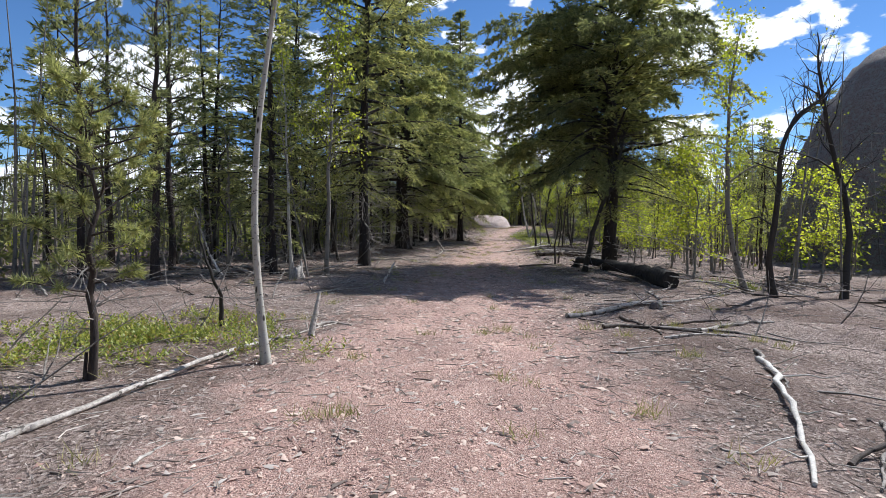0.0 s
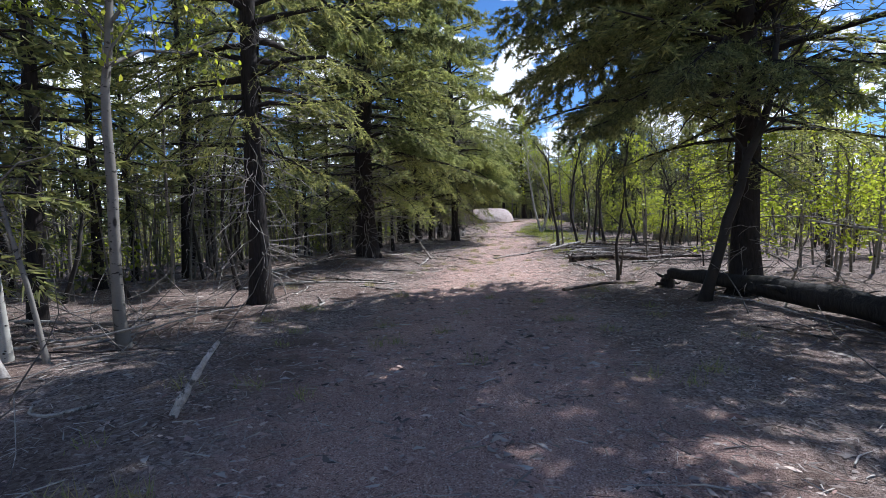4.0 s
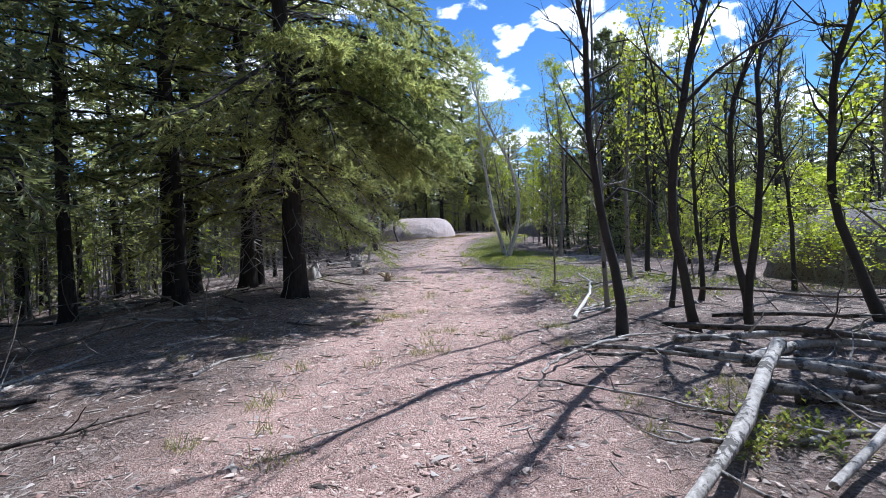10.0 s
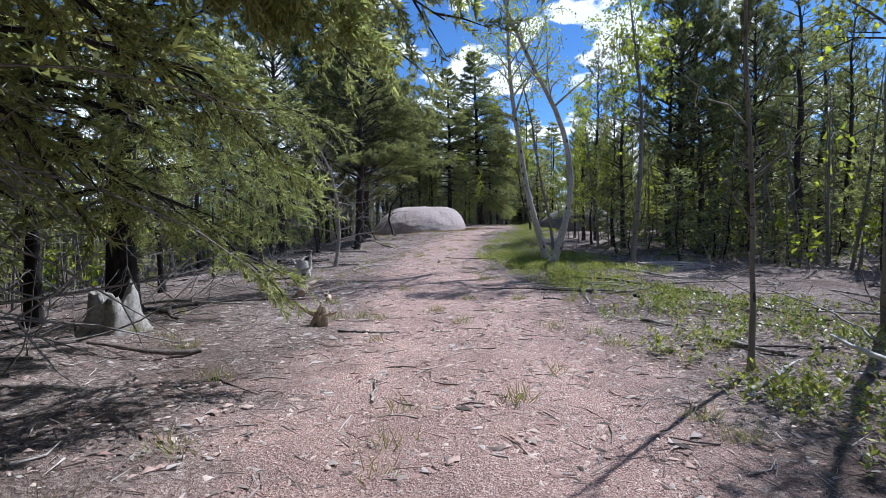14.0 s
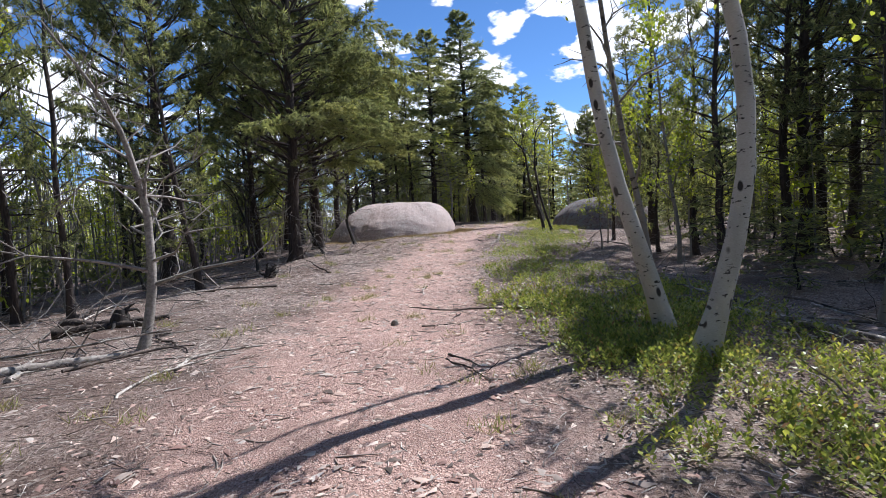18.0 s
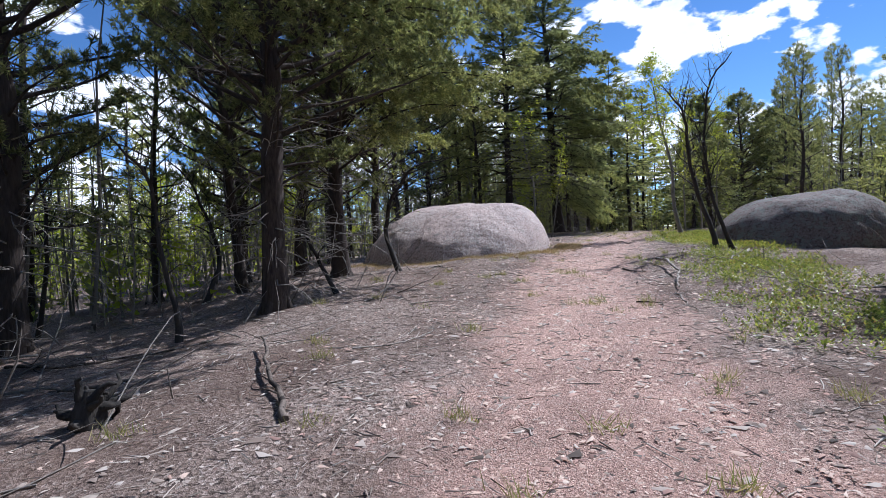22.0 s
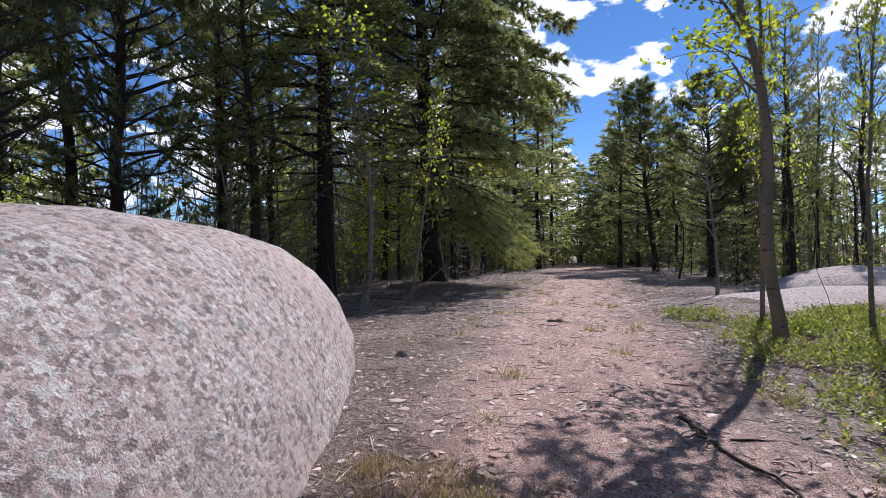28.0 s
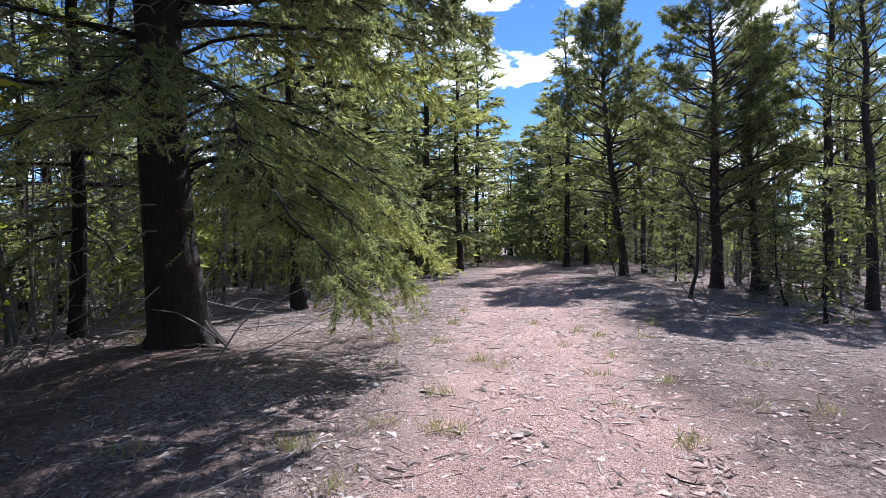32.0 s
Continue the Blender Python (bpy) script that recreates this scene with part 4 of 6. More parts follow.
for k, (x, y, z0, z1) in enumerate(((2.6, 41.6, 2.2, 1.5), (2.2, 43.2, 2.8, 1.8), (1.6, 39.6, 2.4, 1.6), (2.7, 42.4, 3.4, 2.7), (2.0, 40.6, 3.9, 3.2), (1.9, 44.0, 1.8, 1.0))):
    bough(big, 0.35, 41.4, z0, x, y, z1, 160 + k)
midfir(-2.2, 41.0, 0.34, 13, 0)
# up to the first boulder
bare(6.98, 38.45, 0.05, 5.4, 2, (-0.02, 0), "thin grey aspen sapling with few leaves in ground cover")
aspen(9.5, 39.5, 0.13, 7.2, 1)
aspen(10.15, 39.8, 0.14, 7.5, 4)
plant("aspen_tree", LEANING_ASPEN, 7.5, 0.075, 10.4, 47.6, 0.15, 8.2, "tall pale-barked aspen with spreading crown of new leaves", "aspen tree", "young aspens", (0.0, 0.0), 2.2)
plant("aspen_tree", PALE_ASPEN, 9.0, 0.115, 8.15, 47.9, 0.19, 9.0, "pale aspen trunk with black branch scars in green ground cover", "aspen tree", "pair of pale aspens", (-0.17, 0.03), 0.0)
plant("aspen_tree", PALE_ASPEN_BOWED, 9.0, 0.12, 7.95, 47.05, 0.19, 9.0, "pale bowed aspen trunk with black branch scars in green ground cover", "aspen tree", "pair of pale aspens", (-0.06, 0.02), 0.0)
bare(8.75, 49.2, 0.10, 7.0, 2, (-0.14, 0.0), "thin grey leaning aspen behind a pale pair")
for x, y, d, h, n in ((13.3, 54.2, 0.2, 8.5, 0), (13.9, 58.4, 0.22, 9, 1), (18.4, 54.0, 0.24, 11, 1), (17.6, 50.2, 0.26, 10, 2),
                      (13.4, 55.4, 0.18, 6.6, 0), (13.4, 58.8, 0.17, 7.0, 2), (16.9, 55.2, 0.26, 12, 1), (15.4, 43.4, 0.12, 5.5, 2)):
    midpine(x, y, d, h, n)
for x, y, h in ((12.6, 55.8, 3.6), (13.2, 58.4, 4.4), (13.6, 60.6, 6.0)):
    midpine(x, y, 0.12, h, int(y) % 3)
for x, y, h in ((11.6, 57.2, 3.6), (12.4, 56.9, 4.4), (13.0, 55.0, 5.0), (12.9, 59.6, 4.6)):
    aspen(x, y, 0.05, h, 2)
pine(16.1, 54.9, 0.34, 12, 0, turn=1.0)
for x, y, d, h, n in ((14.9, 51.6, 0.26, 6.5, 1), (15.9, 45.6, 0.14, 4.4, 1), (17.4, 46.6, 0.16, 5.0, 0)):
    midpine(x, y, d, h, n)
pine(17.2, 52.0, 0.26, 9.0, 0)
midpine(15.6, 54.8, 0.26, 9.5, 1)
midpine(18.0, 55.4, 0.32, 11, 0)
bare(2.18, 49.41, 0.13, 4.4, 3, (-0.02, 0), "weathered grey dead tree with twisted silver branches")
big = pine(2.3, 60.4, 0.42, 12.5, 0)
for k, (x, y, z0, z1) in enumerate(((5.4, 59.2, 3.8, 4.2), (5.0, 58.0, 4.2, 4.6), (5.6, 60.2, 4.6, 5.0), (4.4, 57.4, 4.0, 4.4), (5.4, 61.2, 5.0, 5.4), (3.4, 57.0, 3.6, 4.0), (2.0, 57.0, 3.8, 4.0), (5.0, 59.4, 6.0, 6.4))):
    bough(big, 2.3, 60.4, z0, x, y, z1, 360 + k, 30, k % 2 == 0, 1.15)
for k, (x, y, z0, z1) in enumerate(((6.4, 62.2, 5.8, 6.2), (6.0, 61.0, 6.2, 6.6), (6.2, 60.0, 5.4, 5.8), (6.4, 61.6, 7.2, 7.6))):
    bough(big, 2.3, 60.4, z0, x, y, z1, 620 + k, 30, False, 1.5)
pine(-1.5, 59.7, 0.38, 13, 1)
midpine(-2.2, 54.0, 0.18, 9, 0)
midpine(-2.9, 53.0, 0.15, 9, 1)
midpine(-0.9, 53.5, 0.14, 8, 2)
midpine(-4.4, 57.0, 0.2, 10, 1)
midpine(0.95, 55.2, 0.17, 6.5, 2, (-0.14, -0.02))
big = pine(2.4, 65.7, 0.46, 12.5, 0)
for k, (x, y, z0, z1) in enumerate(((6.2, 64.8, 3.8, 4.2), (6.4, 66.0, 4.6, 5.0), (5.6, 63.4, 3.8, 4.2), (5.0, 62.6, 4.4, 4.8), (6.0, 64.0, 5.2, 5.6), (5.2, 67.0, 3.2, 3.6), (6.8, 65.4, 5.6, 6.2), (4.4, 62.9, 3.0, 3.2))):
    bough(big, 2.4, 65.7, z0, x, y, z1, 340 + k, 30, k % 2 == 0, 1.15)
for k, (x, y, z0, z1) in enumerate(((7.6, 65.6, 6.4, 6.8), (8.2, 66.4, 7.0, 7.4), (7.0, 64.4, 5.6, 6.0), (7.4, 66.8, 6.6, 7.2), (6.4, 63.4, 5.8, 6.2), (7.8, 64.8, 7.6, 8.0))):
    bough(big, 2.4, 65.7, z0, x, y, z1, 600 + k, 30, False, 1.5)
for k, (x, y, z0, z1) in enumerate(((7.2, 63.4, 3.6, 4.3), (7.6, 64.2, 4.0, 4.7), (6.7, 62.8, 3.8, 4.1), (6.5, 63.7, 3.2, 3.6))):
    bough(big, 2.4, 65.7, z0, x, y, z1, 660 + k, 20, False, 1.3)
pine(0.6, 68.4, 0.38, 12, 1)
pine(3.0, 69.6, 0.32, 12.5, 0)
pine(0.2, 64.4, 0.28, 11, 1)
midpine(-0.8, 67.4, 0.26, 11, 0)
bare(4.1, 64.6, 0.15, 4.0, 1, (0.20, 0.05), "dark crooked shrubby tree leaning towards a boulder")
bare(3.1, 61.5, 0.10, 2.6, 1, (-0.15, 0))
bare(12.6, 65.6, 0.14, 7.6, 0, (-0.14, 0.02))
bare(12.95, 65.3, 0.11, 7.0, 1, (-0.10, 0.0))
plant("aspen_tree", LEANING_ASPEN, 7.5, 0.075, 14.75, 71.9, 0.16, 6.9, "leaning dark-barked aspen with green leaves at its top", "aspen tree", "", (-0.17, 0), 1.0)
# past the first boulder
plant("aspen_sapling", SPARSE_SAPLING, 6.4, 0.045, 9.72, 76.9, 0.14, 6.4, "crooked pale aspen sapling with few leaves beside a boulder", "aspen tree", "")
plant("aspen_sapling", LEAFY_SAPLING, 3.8, 0.04, 10.72, 77.05, 0.06, 5.0, "grey aspen sapling with a few large bright green leaves", "aspen tree", "", (0.20, -0.06), 0.6)
big = fir(12.4, 81.9, 0.60, 16, 0, (-0.03, 0), 4.0)
for k, (x, y, z1) in enumerate(((16.4, 82.6, 5.5), (16.5, 83.4, 6.5), (16.2, 81.4, 6.2), (16.6, 84.0, 7.5), (16.0, 80.8, 7.0))):
    bough(big, 12.4, 82.0, z1 + 0.3, x, y, z1, 940 + k, 40, False, 1.8)
for k in range(17):
    r, th = 4.6 - 1.6 * k / 17, k * 2.4
    bough(big, 12.4, 82.0, 6.4 + 0.3 * k, 12.4 + r * math.cos(th), 82.0 + r * math.sin(th), 6.1 + 0.3 * k, 900 + k, 36, False, 1.8)
for k, (x, y, z0, z1) in enumerate(((13.95, 79.3, 2.0, 1.0), (14.4, 79.9, 2.3, 1.25), (14.9, 80.4, 2.8, 1.7), (13.3, 79.2, 2.9, 1.9), (15.2, 81.4, 3.0, 2.2), (14.2, 79.4, 4.4, 3.3), (15.4, 80.9, 4.6, 3.8), (12.2, 79.2, 3.2, 2.2), (15.6, 82.4, 2.6, 1.5), (11.2, 79.6, 2.8, 1.8))):
    bough(big, 12.4, 82.3, z0, x, y, z1, 180 + k)
for k, (x, y, z0, z1) in enumerate(((14.8, 80.3, 2.2, 0.85), (14.2, 80.0, 1.9, 0.75), (15.3, 80.9, 2.5, 1.2), (15.0, 81.6, 2.0, 1.0))):
    bough(big, 12.4, 82.3, z0, x, y, z1, 280 + k, 64)
for k, (x, y, z0, z1) in enumerate(((16.0, 81.8, 3.6, 3.2), (15.6, 80.2, 4.2, 3.8), (14.4, 78.6, 4.0, 3.6), (16.2, 83.0, 4.6, 4.2), (13.2, 78.4, 4.6, 4.2), (15.9, 81.2, 5.4, 5.2), (14.8, 79.2, 5.8, 5.6))):
    bough(big, 12.4, 82.3, z0, x, y, z1, 300 + k, 34, k % 2 == 0, 1.2)
fir(9.1, 79.3, 0.46, 14, 0)
pine(3.2, 76.2, 0.34, 12, 0)
midpine(0.4, 74.2, 0.30, 12, 1)
midpine(6.4, 80.8, 0.25, 12, 1)
pine(4.6, 78.8, 0.3, 12, 1)
pine(5.9, 84.0, 0.36, 12, 0)
midpine(3.4, 79.5, 0.30, 11, 1)
for x, y, d, h, n in ((-1.2, 76.0, 0.28, 10, 1), (0.2, 80.4, 0.26, 11, 0), (7.6, 82.2, 0.24, 10, 2), (-2.4, 71.8, 0.24, 9, 2)):
    midpine(x, y, d, h, n)
midfir(14.2, 86.6, 0.3, 13, 1)
fir(15.6, 89.8, 0.34, 13, 2)
midfir(17.0, 94.5, 0.32, 13, 2)
pine(26.1, 86.1, 0.34, 8.9, 0, (-0.05, 0))
pine(25.9, 89.8, 0.32, 9.8, 1, (-0.06, 0))
pine(28.4, 86.6, 0.28, 8.2, 1)
midfir(27.4, 95.5, 0.3, 12, 0)
midpine(29.6, 82.0, 0.26, 11, 0)
midpine(28.6, 77.4, 0.22, 10, 1)
midpine(28.5, 84.5, 0.3, 12, 1)
midpine(29.5, 72.0, 0.22, 9, 0)
midpine(19.2, 71.4, 0.18, 7.0, 0)
aspen(15.4, 72.8, 0.07, 5.2, 1)
aspen(16.3, 71.9, 0.07, 5.6, 1)
bare(18.2, 76.9, 0.075, 5.6, 2, (-0.05, 0), "crooked dark aspen with few leaves at a granite slab")
midfir(16.8, 90.9, 0.26, 12, 3)
midfir(21.9, 95.5, 0.3, 13, 1)

# ---- forest behind them ----
wild = np.random.RandomState(17)


def free(x, y, gap):
    return all((x - a) ** 2 + (y - b) ** 2 > gap * gap for a, b in planted)


ROCKS = ((6.4, 70.4, 6.0), (15.4, 67.0, 4.0), (16.4, 38.4, 4.2), (26.4, 27.0, 8.0), (19.4, 75.5, 4.8))


def scatter(count, x0, x1, y0, y1, keep, gap, put):
    """Random trees between x0 and x1 off the trail's middle."""
    done = tries = 0
    while done < count and tries < count * 30:
        tries += 1
        y = wild.uniform(y0, y1)
        x = float(trail_x(y * UNIT)) / UNIT + wild.uniform(x0, x1)
        if abs(x - float(trail_x(y * UNIT)) / UNIT) > keep and free(x, y, gap) and all((x - a) ** 2 + (y - b) ** 2 > r * r for a, b, r in ROCKS):
            put(x, y)
            done += 1


def wild_fir(x, y):
    d, h, n, lean = wild.uniform(0.13, 0.3), wild.uniform(8, 14), wild.randint(0, 4), tuple(wild.uniform(-0.04, 0.04, 2))
    if not (-5.2 < x < -1.5 and 20 < y < 26):
        midfir(x, y, d, h, n, lean)


def wild_pine(x, y):
    midpine(x, y, wild.uniform(0.15, 0.3), wild.uniform(8, 13), wild.randint(0, 3), tuple(wild.uniform(-0.05, 0.05, 2)))


def low_pine(x, y):
    midpine(x, y, wild.uniform(0.10, 0.16), wild.uniform(3.5, 6.0), wild.randint(0, 3), tuple(wild.uniform(-0.05, 0.05, 2)))


def low_far_tree(x, y):
    n = wild.randint(0, 3)
    plant("fir_tree", CONIFERS_FAR[n], 12 + n, 0.14, x, y, wild.uniform(0.12, 0.2), wild.uniform(4.5, 7.5), "distant dark conifer of the forest", "fir tree", "distant forest")


def underwood(x, y):
    n = wild.randint(0, 2)
    plant("young_fir", UNDERWOOD[n], 3.0, 0.04, x, y, 0.06, wild.uniform(0.9, 3.0), "young fir in the undergrowth", "fir sapling", "undergrowth firs")


def wild_aspen(x, y):
    n = wild.randint(1, 5)
    aspen(x, y, wild.uniform(0.06, 0.12), wild.uniform(3.2, 6.8), n, tuple(wild.uniform(-0.08, 0.08, 2)), kinds=ASPENS_FAR)


def low_aspen(x, y):
    aspen(x, y, wild.uniform(0.04, 0.08), wild.uniform(2.2, 4.6), wild.randint(2, 5), tuple(wild.uniform(-0.08, 0.08, 2)), kinds=ASPENS_FAR)


def wild_bare(x, y):
    bare(x, y, wild.uniform(0.05, 0.12), wild.uniform(4, 7.5), wild.randint(0, 3), tuple(wild.uniform(-0.1, 0.1, 2)), kinds=BARE_FAR)


def far_tree(x, y):
    n = wild.randint(0, 3)
    plant("fir_tree", CONIFERS_FAR[n], 12 + n, 0.14, x, y, wild.uniform(0.2, 0.4), wild.uniform(9, 15), "distant dark conifer of the forest", "fir tree", "distant forest")


scatter(36, -17, -5.0, 13.0, 48, 4.6, 1.2, wild_fir)
scatter(16, -13, -5.5, 12.5, 34, 5.0, 1.0, wild_bare)
scatter(13, -18, -6.5, 50, 80, 5.6, 1.6, wild_pine)
scatter(22, -22, -7, 48, 90, 6.0, 1.2, wild_aspen)
scatter(10, -12, -5.5, 46, 66, 5.2, 1.0, wild_bare)
scatter(32, 5.0, 19, 20, 43, 5.4, 1.0, low_aspen)
scatter(22, 4.6, 16, 22, 46, 5.0, 0.8, wild_bare)
scatter(9, 9, 20, 20, 44, 9.0, 2.2, low_pine)
scatter(12, 10.5, 21, 51, 66, 10.5, 1.8, wild_pine)
scatter(12, 5.5, 14, 50, 66, 5.6, 1.0, wild_aspen)
scatter(15, -18, -7, 80, 104, 4.6, 2.0, wild_fir)
scatter(16, 5.5, 20, 82, 106, 4.2, 2.0, wild_pine)
scatter(10, 4.2, 14, 78, 100, 4.0, 1.2, wild_bare)
scatter(26, -20, -5.5, 78, 104, 5.0, 1.0, underwood)
scatter(26, 5.0, 20, 80, 106, 4.6, 1.0, underwood)
scatter(22, -18, -7.5, 16, 60, 7.0, 1.0, underwood)
scatter(14, 8.5, 20, 40, 66, 8.0, 1.0, underwood)
scatter(9, -34, -15, 12, 48, 15, 2.6, far_tree)
scatter(5, -34, -16, 50, 100, 15, 2.6, far_tree)
scatter(14, 16, 38, 12, 46, 16, 2.6, low_far_tree)
scatter(22, 14, 36, 48, 105, 14, 2.6, far_tree)
scatter(44, -24, 28, 102, 125, 1.0, 1.8, far_tree)
scatter(30, -22, 14, 97, 116, 2.6, 1.5, far_tree)
scatter(40, -16, 18, 92, 112, 2.2, 0.9, underwood)
scatter(26, 6.2, 14, 47, 66, 6.2, 0.9, underwood)
scatter(14, 5.5, 13, 66, 78, 5.4, 1.0, underwood)
scatter(12, -22, 22, -24, -7, 4.5, 3.0, far_tree)


def distant_forest(count, seed):
    """Woods on all sides that no step comes near."""
    rng = np.random.RandomState(seed)
    s, stems = Shape(), Shape()
    done = 0
    while done < count:
        x, y = rng.uniform(-110, 125), rng.uniform(-70, 190)
        edge = abs(x - float(trail_x(y * UNIT)) / UNIT)
        if edge < (26 if -12 < y < 118 else 2) or (118 > y > -12 and edge < 30 and rng.uniform() < 0.4):
            continue
        if x < 8 and 44 < y < 118 and edge < 42:
            continue
        done += 1
        h, r = rng.uniform(8, 14) * UNIT * (0.62 if x > 18 and 0 < y < 52 else 1.0), rng.uniform(1.4, 2.6) * UNIT
        p = np.array([x * UNIT, y * UNIT, at_ground(x * UNIT, y * UNIT)])
        tube(stems, [p - [0, 0, 0.2], p + [0, 0, h]], [0.13, 0.01], 4)
        n = 240
        u = rng.uniform(0.05, 1, n) ** 0.9
        th = rng.uniform(0, 6.283, n)
        rr = r * (1 - u) ** 0.8 * rng.uniform(0.15, 0.8, n)
        base = p + np.column_stack([rr * np.cos(th), rr * np.sin(th), u * h])
        way = unit(np.column_stack([np.cos(th), np.sin(th), rng.uniform(-0.6, 0.35, n)]) + rng.normal(size=(n, 3)) * 0.25)
        blades(s, base, way, rng.uniform(0.5, 1.0, n), 0.24, rng)
    trees = tagged(new("distant_forest", s.mesh("distant_forest", M_FIR)), "dark conifer woods filling the distance on all sides", "forest", kind="stuff")
    part("trunks", stems.mesh("trunks", M_FIR_BARK), trees)


distant_forest(950, 9)


def undergrowth(name, material, count, size, label, seed):
    """Low bushes and saplings between the trunks, too many to count."""
    rng = np.random.RandomState(seed)
    s, stems = Shape(), Shape()
    done = 0
    while done < count:
        y = rng.uniform(6, 118)
        d = rng.choice([-1, 1], p=[0.6, 0.4]) * rng.uniform(9.0, 44.0) ** 1.0
        if d > 0 and y < 20 and d < 13:
            continue
        if material is M_LEAF and ((d > 0 and y > 55) or (d < 0 and (y < 46 or y > 72))) and rng.uniform() < 0.8:
            continue
        if y > 97:
            d = rng.uniform(-25, 25)
        x = float(trail_x(y * UNIT)) / UNIT + d
        if any((x - a) ** 2 + (y - b) ** 2 < r * r for a, b, r in ROCKS):
            continue
        done += 1
        h, r = rng.uniform(0.7, 3.0) * UNIT, rng.uniform(0.35, 0.9) * UNIT
        p = np.array([x * UNIT, y * UNIT, at_ground(x * UNIT, y * UNIT)])
        top = p + [rng.normal() * 0.2, rng.normal() * 0.2, h * rng.uniform(1.0, 1.8)]
        tube(stems, [p - [0, 0, 0.1], top], [0.022, 0.006], 3)
        n = rng.randint(30, 70)
        u, th = rng.uniform(0.08, 1, n), rng.uniform(0, 6.283, n)
        rr = r * np.sqrt(rng.uniform(0.05, 1, n)) * (1.1 - 0.75 * u)
        base = p + (top - p) * u[:, None] + np.column_stack([rr * np.cos(th), rr * np.sin(th), rng.normal(size=n) * 0.1])
        way = unit(rng.normal(size=(n, 3)) + [0, 0, 0.2])
        blades(s, base, way, size * rng.uniform(0.7, 1.4, n), size * 0.55, rng)
    bush = tagged(new(name, s.mesh(name, material)), label, name.replace("_", " "), kind="stuff")
    part("stems", stems.mesh("stems", M_ASPEN_GREY), bush)


undergrowth("aspen_thicket", M_LEAF, 900, 0.17, "bright green aspen saplings between the trunks", 91)
undergrowth("fir_thicket", M_PINE, 1200, 0.20, "dark young conifers between the trunks", 92)


def thin_stems(count, seed):
    """Thin grey stems far between the trees."""
    rng = np.random.RandomState(seed)
    s = Shape()
    for _ in range(count):
        y = rng.uniform(8, 112)
        d = rng.choice([-1, 1], p=[0.66, 0.34]) * rng.uniform(8.0, 30.0)
        x = float(trail_x(y * UNIT)) / UNIT + d
        if any((x - a) ** 2 + (y - b) ** 2 < r * r for a, b, r in ROCKS):
            continue
        p = np.array([x * UNIT, y * UNIT, at_ground(x * UNIT, y * UNIT) - 0.1])
        line = curve_points(p, (rng.normal() * 0.06, rng.normal() * 0.06, 1), rng.uniform(3, 7) * UNIT, 3, rng, 0.05)
        r = rng.uniform(0.018, 0.05)
        tube(s, line, np.linspace(r, 0.008, 4), 4)
        for _ in range(3):
            q = line[rng.randint(1, 3)] + [0, 0, rng.uniform(-0.6, 0.6)]
            th = rng.uniform(0, 6.283)
            tube(s, [q, q + np.array([math.cos(th), math.sin(th), rng.uniform(-0.3, 0.6)]) * rng.uniform(0.4, 1.1)], [0.012, 0.004], 3)
    tagged(new("thin_stems", s.mesh("thin_stems", M_ASPEN_GREY, True)), "thin grey leafless stems crowding the forest", "saplings", kind="stuff")


thin_stems(2100, 93)


# ---- fallen wood ----
wood = np.random.RandomState(23)


def fallen(x0, y0, x1, y1, thick, bend, material, z0=0.0, z1=0.0, twigs=3, label="", into=None):
    """A branch or log from one end to the other, bowed to one side; z0 and z1 lift its ends; into joins it to a heap."""
    x0, y0, x1, y1, thick, z0, z1 = (v * UNIT for v in (x0, y0, x1, y1, thick * 0.74, z0, z1))
    big = thick > 0.1
    n = 16
    u = np.linspace(0, 1, n)
    side = np.array([-(y1 - y0), x1 - x0])
    ln = math.hypot(*side)
    bow = 4 * u * (1 - u) * bend
    wob = np.cumsum(wood.normal(size=(n, 2)), axis=0) * (0.008 if thick > 0.085 else 0.022 if into else 0.014) * min(ln, 1.4)
    wob -= u[:, None] * wob[-1]
    px = x0 + (x1 - x0) * u + side[0] * bow + wob[:, 0]
    py = y0 + (y1 - y0) * u + side[1] * bow + wob[:, 1]
    r = thick / 2 * (1.08 - 0.62 * u) * (1 + 0.16 * wood.uniform(-1, 1, n))
    lift = z0 + (z1 - z0) * u
    pz = land(px, py) + r * 0.72 + lift + (0.02 * ln * np.sin(np.pi * u) * wood.uniform(0, 1) if thick < 0.1 else 0)
    mid = np.zeros(3) if into else np.array([px[0], py[0], pz[0]])
    pts = np.column_stack([px, py, pz])
    s = into or Shape()
    tube(s, pts - mid, r, 9 if big else 5 if into else 7, wood, 0.10)
    name = "fallen_log" if big else "fallen_branch"
    if not label:
        if material is M_BARKED:
            label = "dark bark-covered fallen log on the forest floor" if big else "dark fallen branch lying on the ground"
        elif material is M_SPLIT:
            label = "split tan rotting log on the ground"
        else:
            label = "weathered grey fallen log lying on the ground" if big else "bleached grey fallen branch lying on the ground"
    ob = None if into else tagged(new(name, s.mesh(name, material, True)), label, "log" if big else "branch", "fallen wood")
    if ob:
        ob.location = mid
    for _ in range(twigs + 2 if ln > 1.5 else twigs if ln > 0.8 else 1):
        q = wood.randint(3, n - 2)
        t = into or Shape()
        d = np.array([side[0], side[1], 0]) * wood.choice([-1, 1]) / ln + unit(pts[q + 1] - pts[q]) * wood.uniform(0.2, 1.2) + [0, 0, wood.uniform(0.0, 0.5)]
        sub = curve_points(pts[q] - mid, d, wood.uniform(0.08, 0.30) * min(ln, 2.2), 4, wood, 0.28)
        tube(t, sub, np.linspace(r[q] * wood.uniform(0.3, 0.55), 0.003, 5), 5)
        if ob:
            part("side_twig", t.mesh("side_twig", material, True), ob)
    return ob


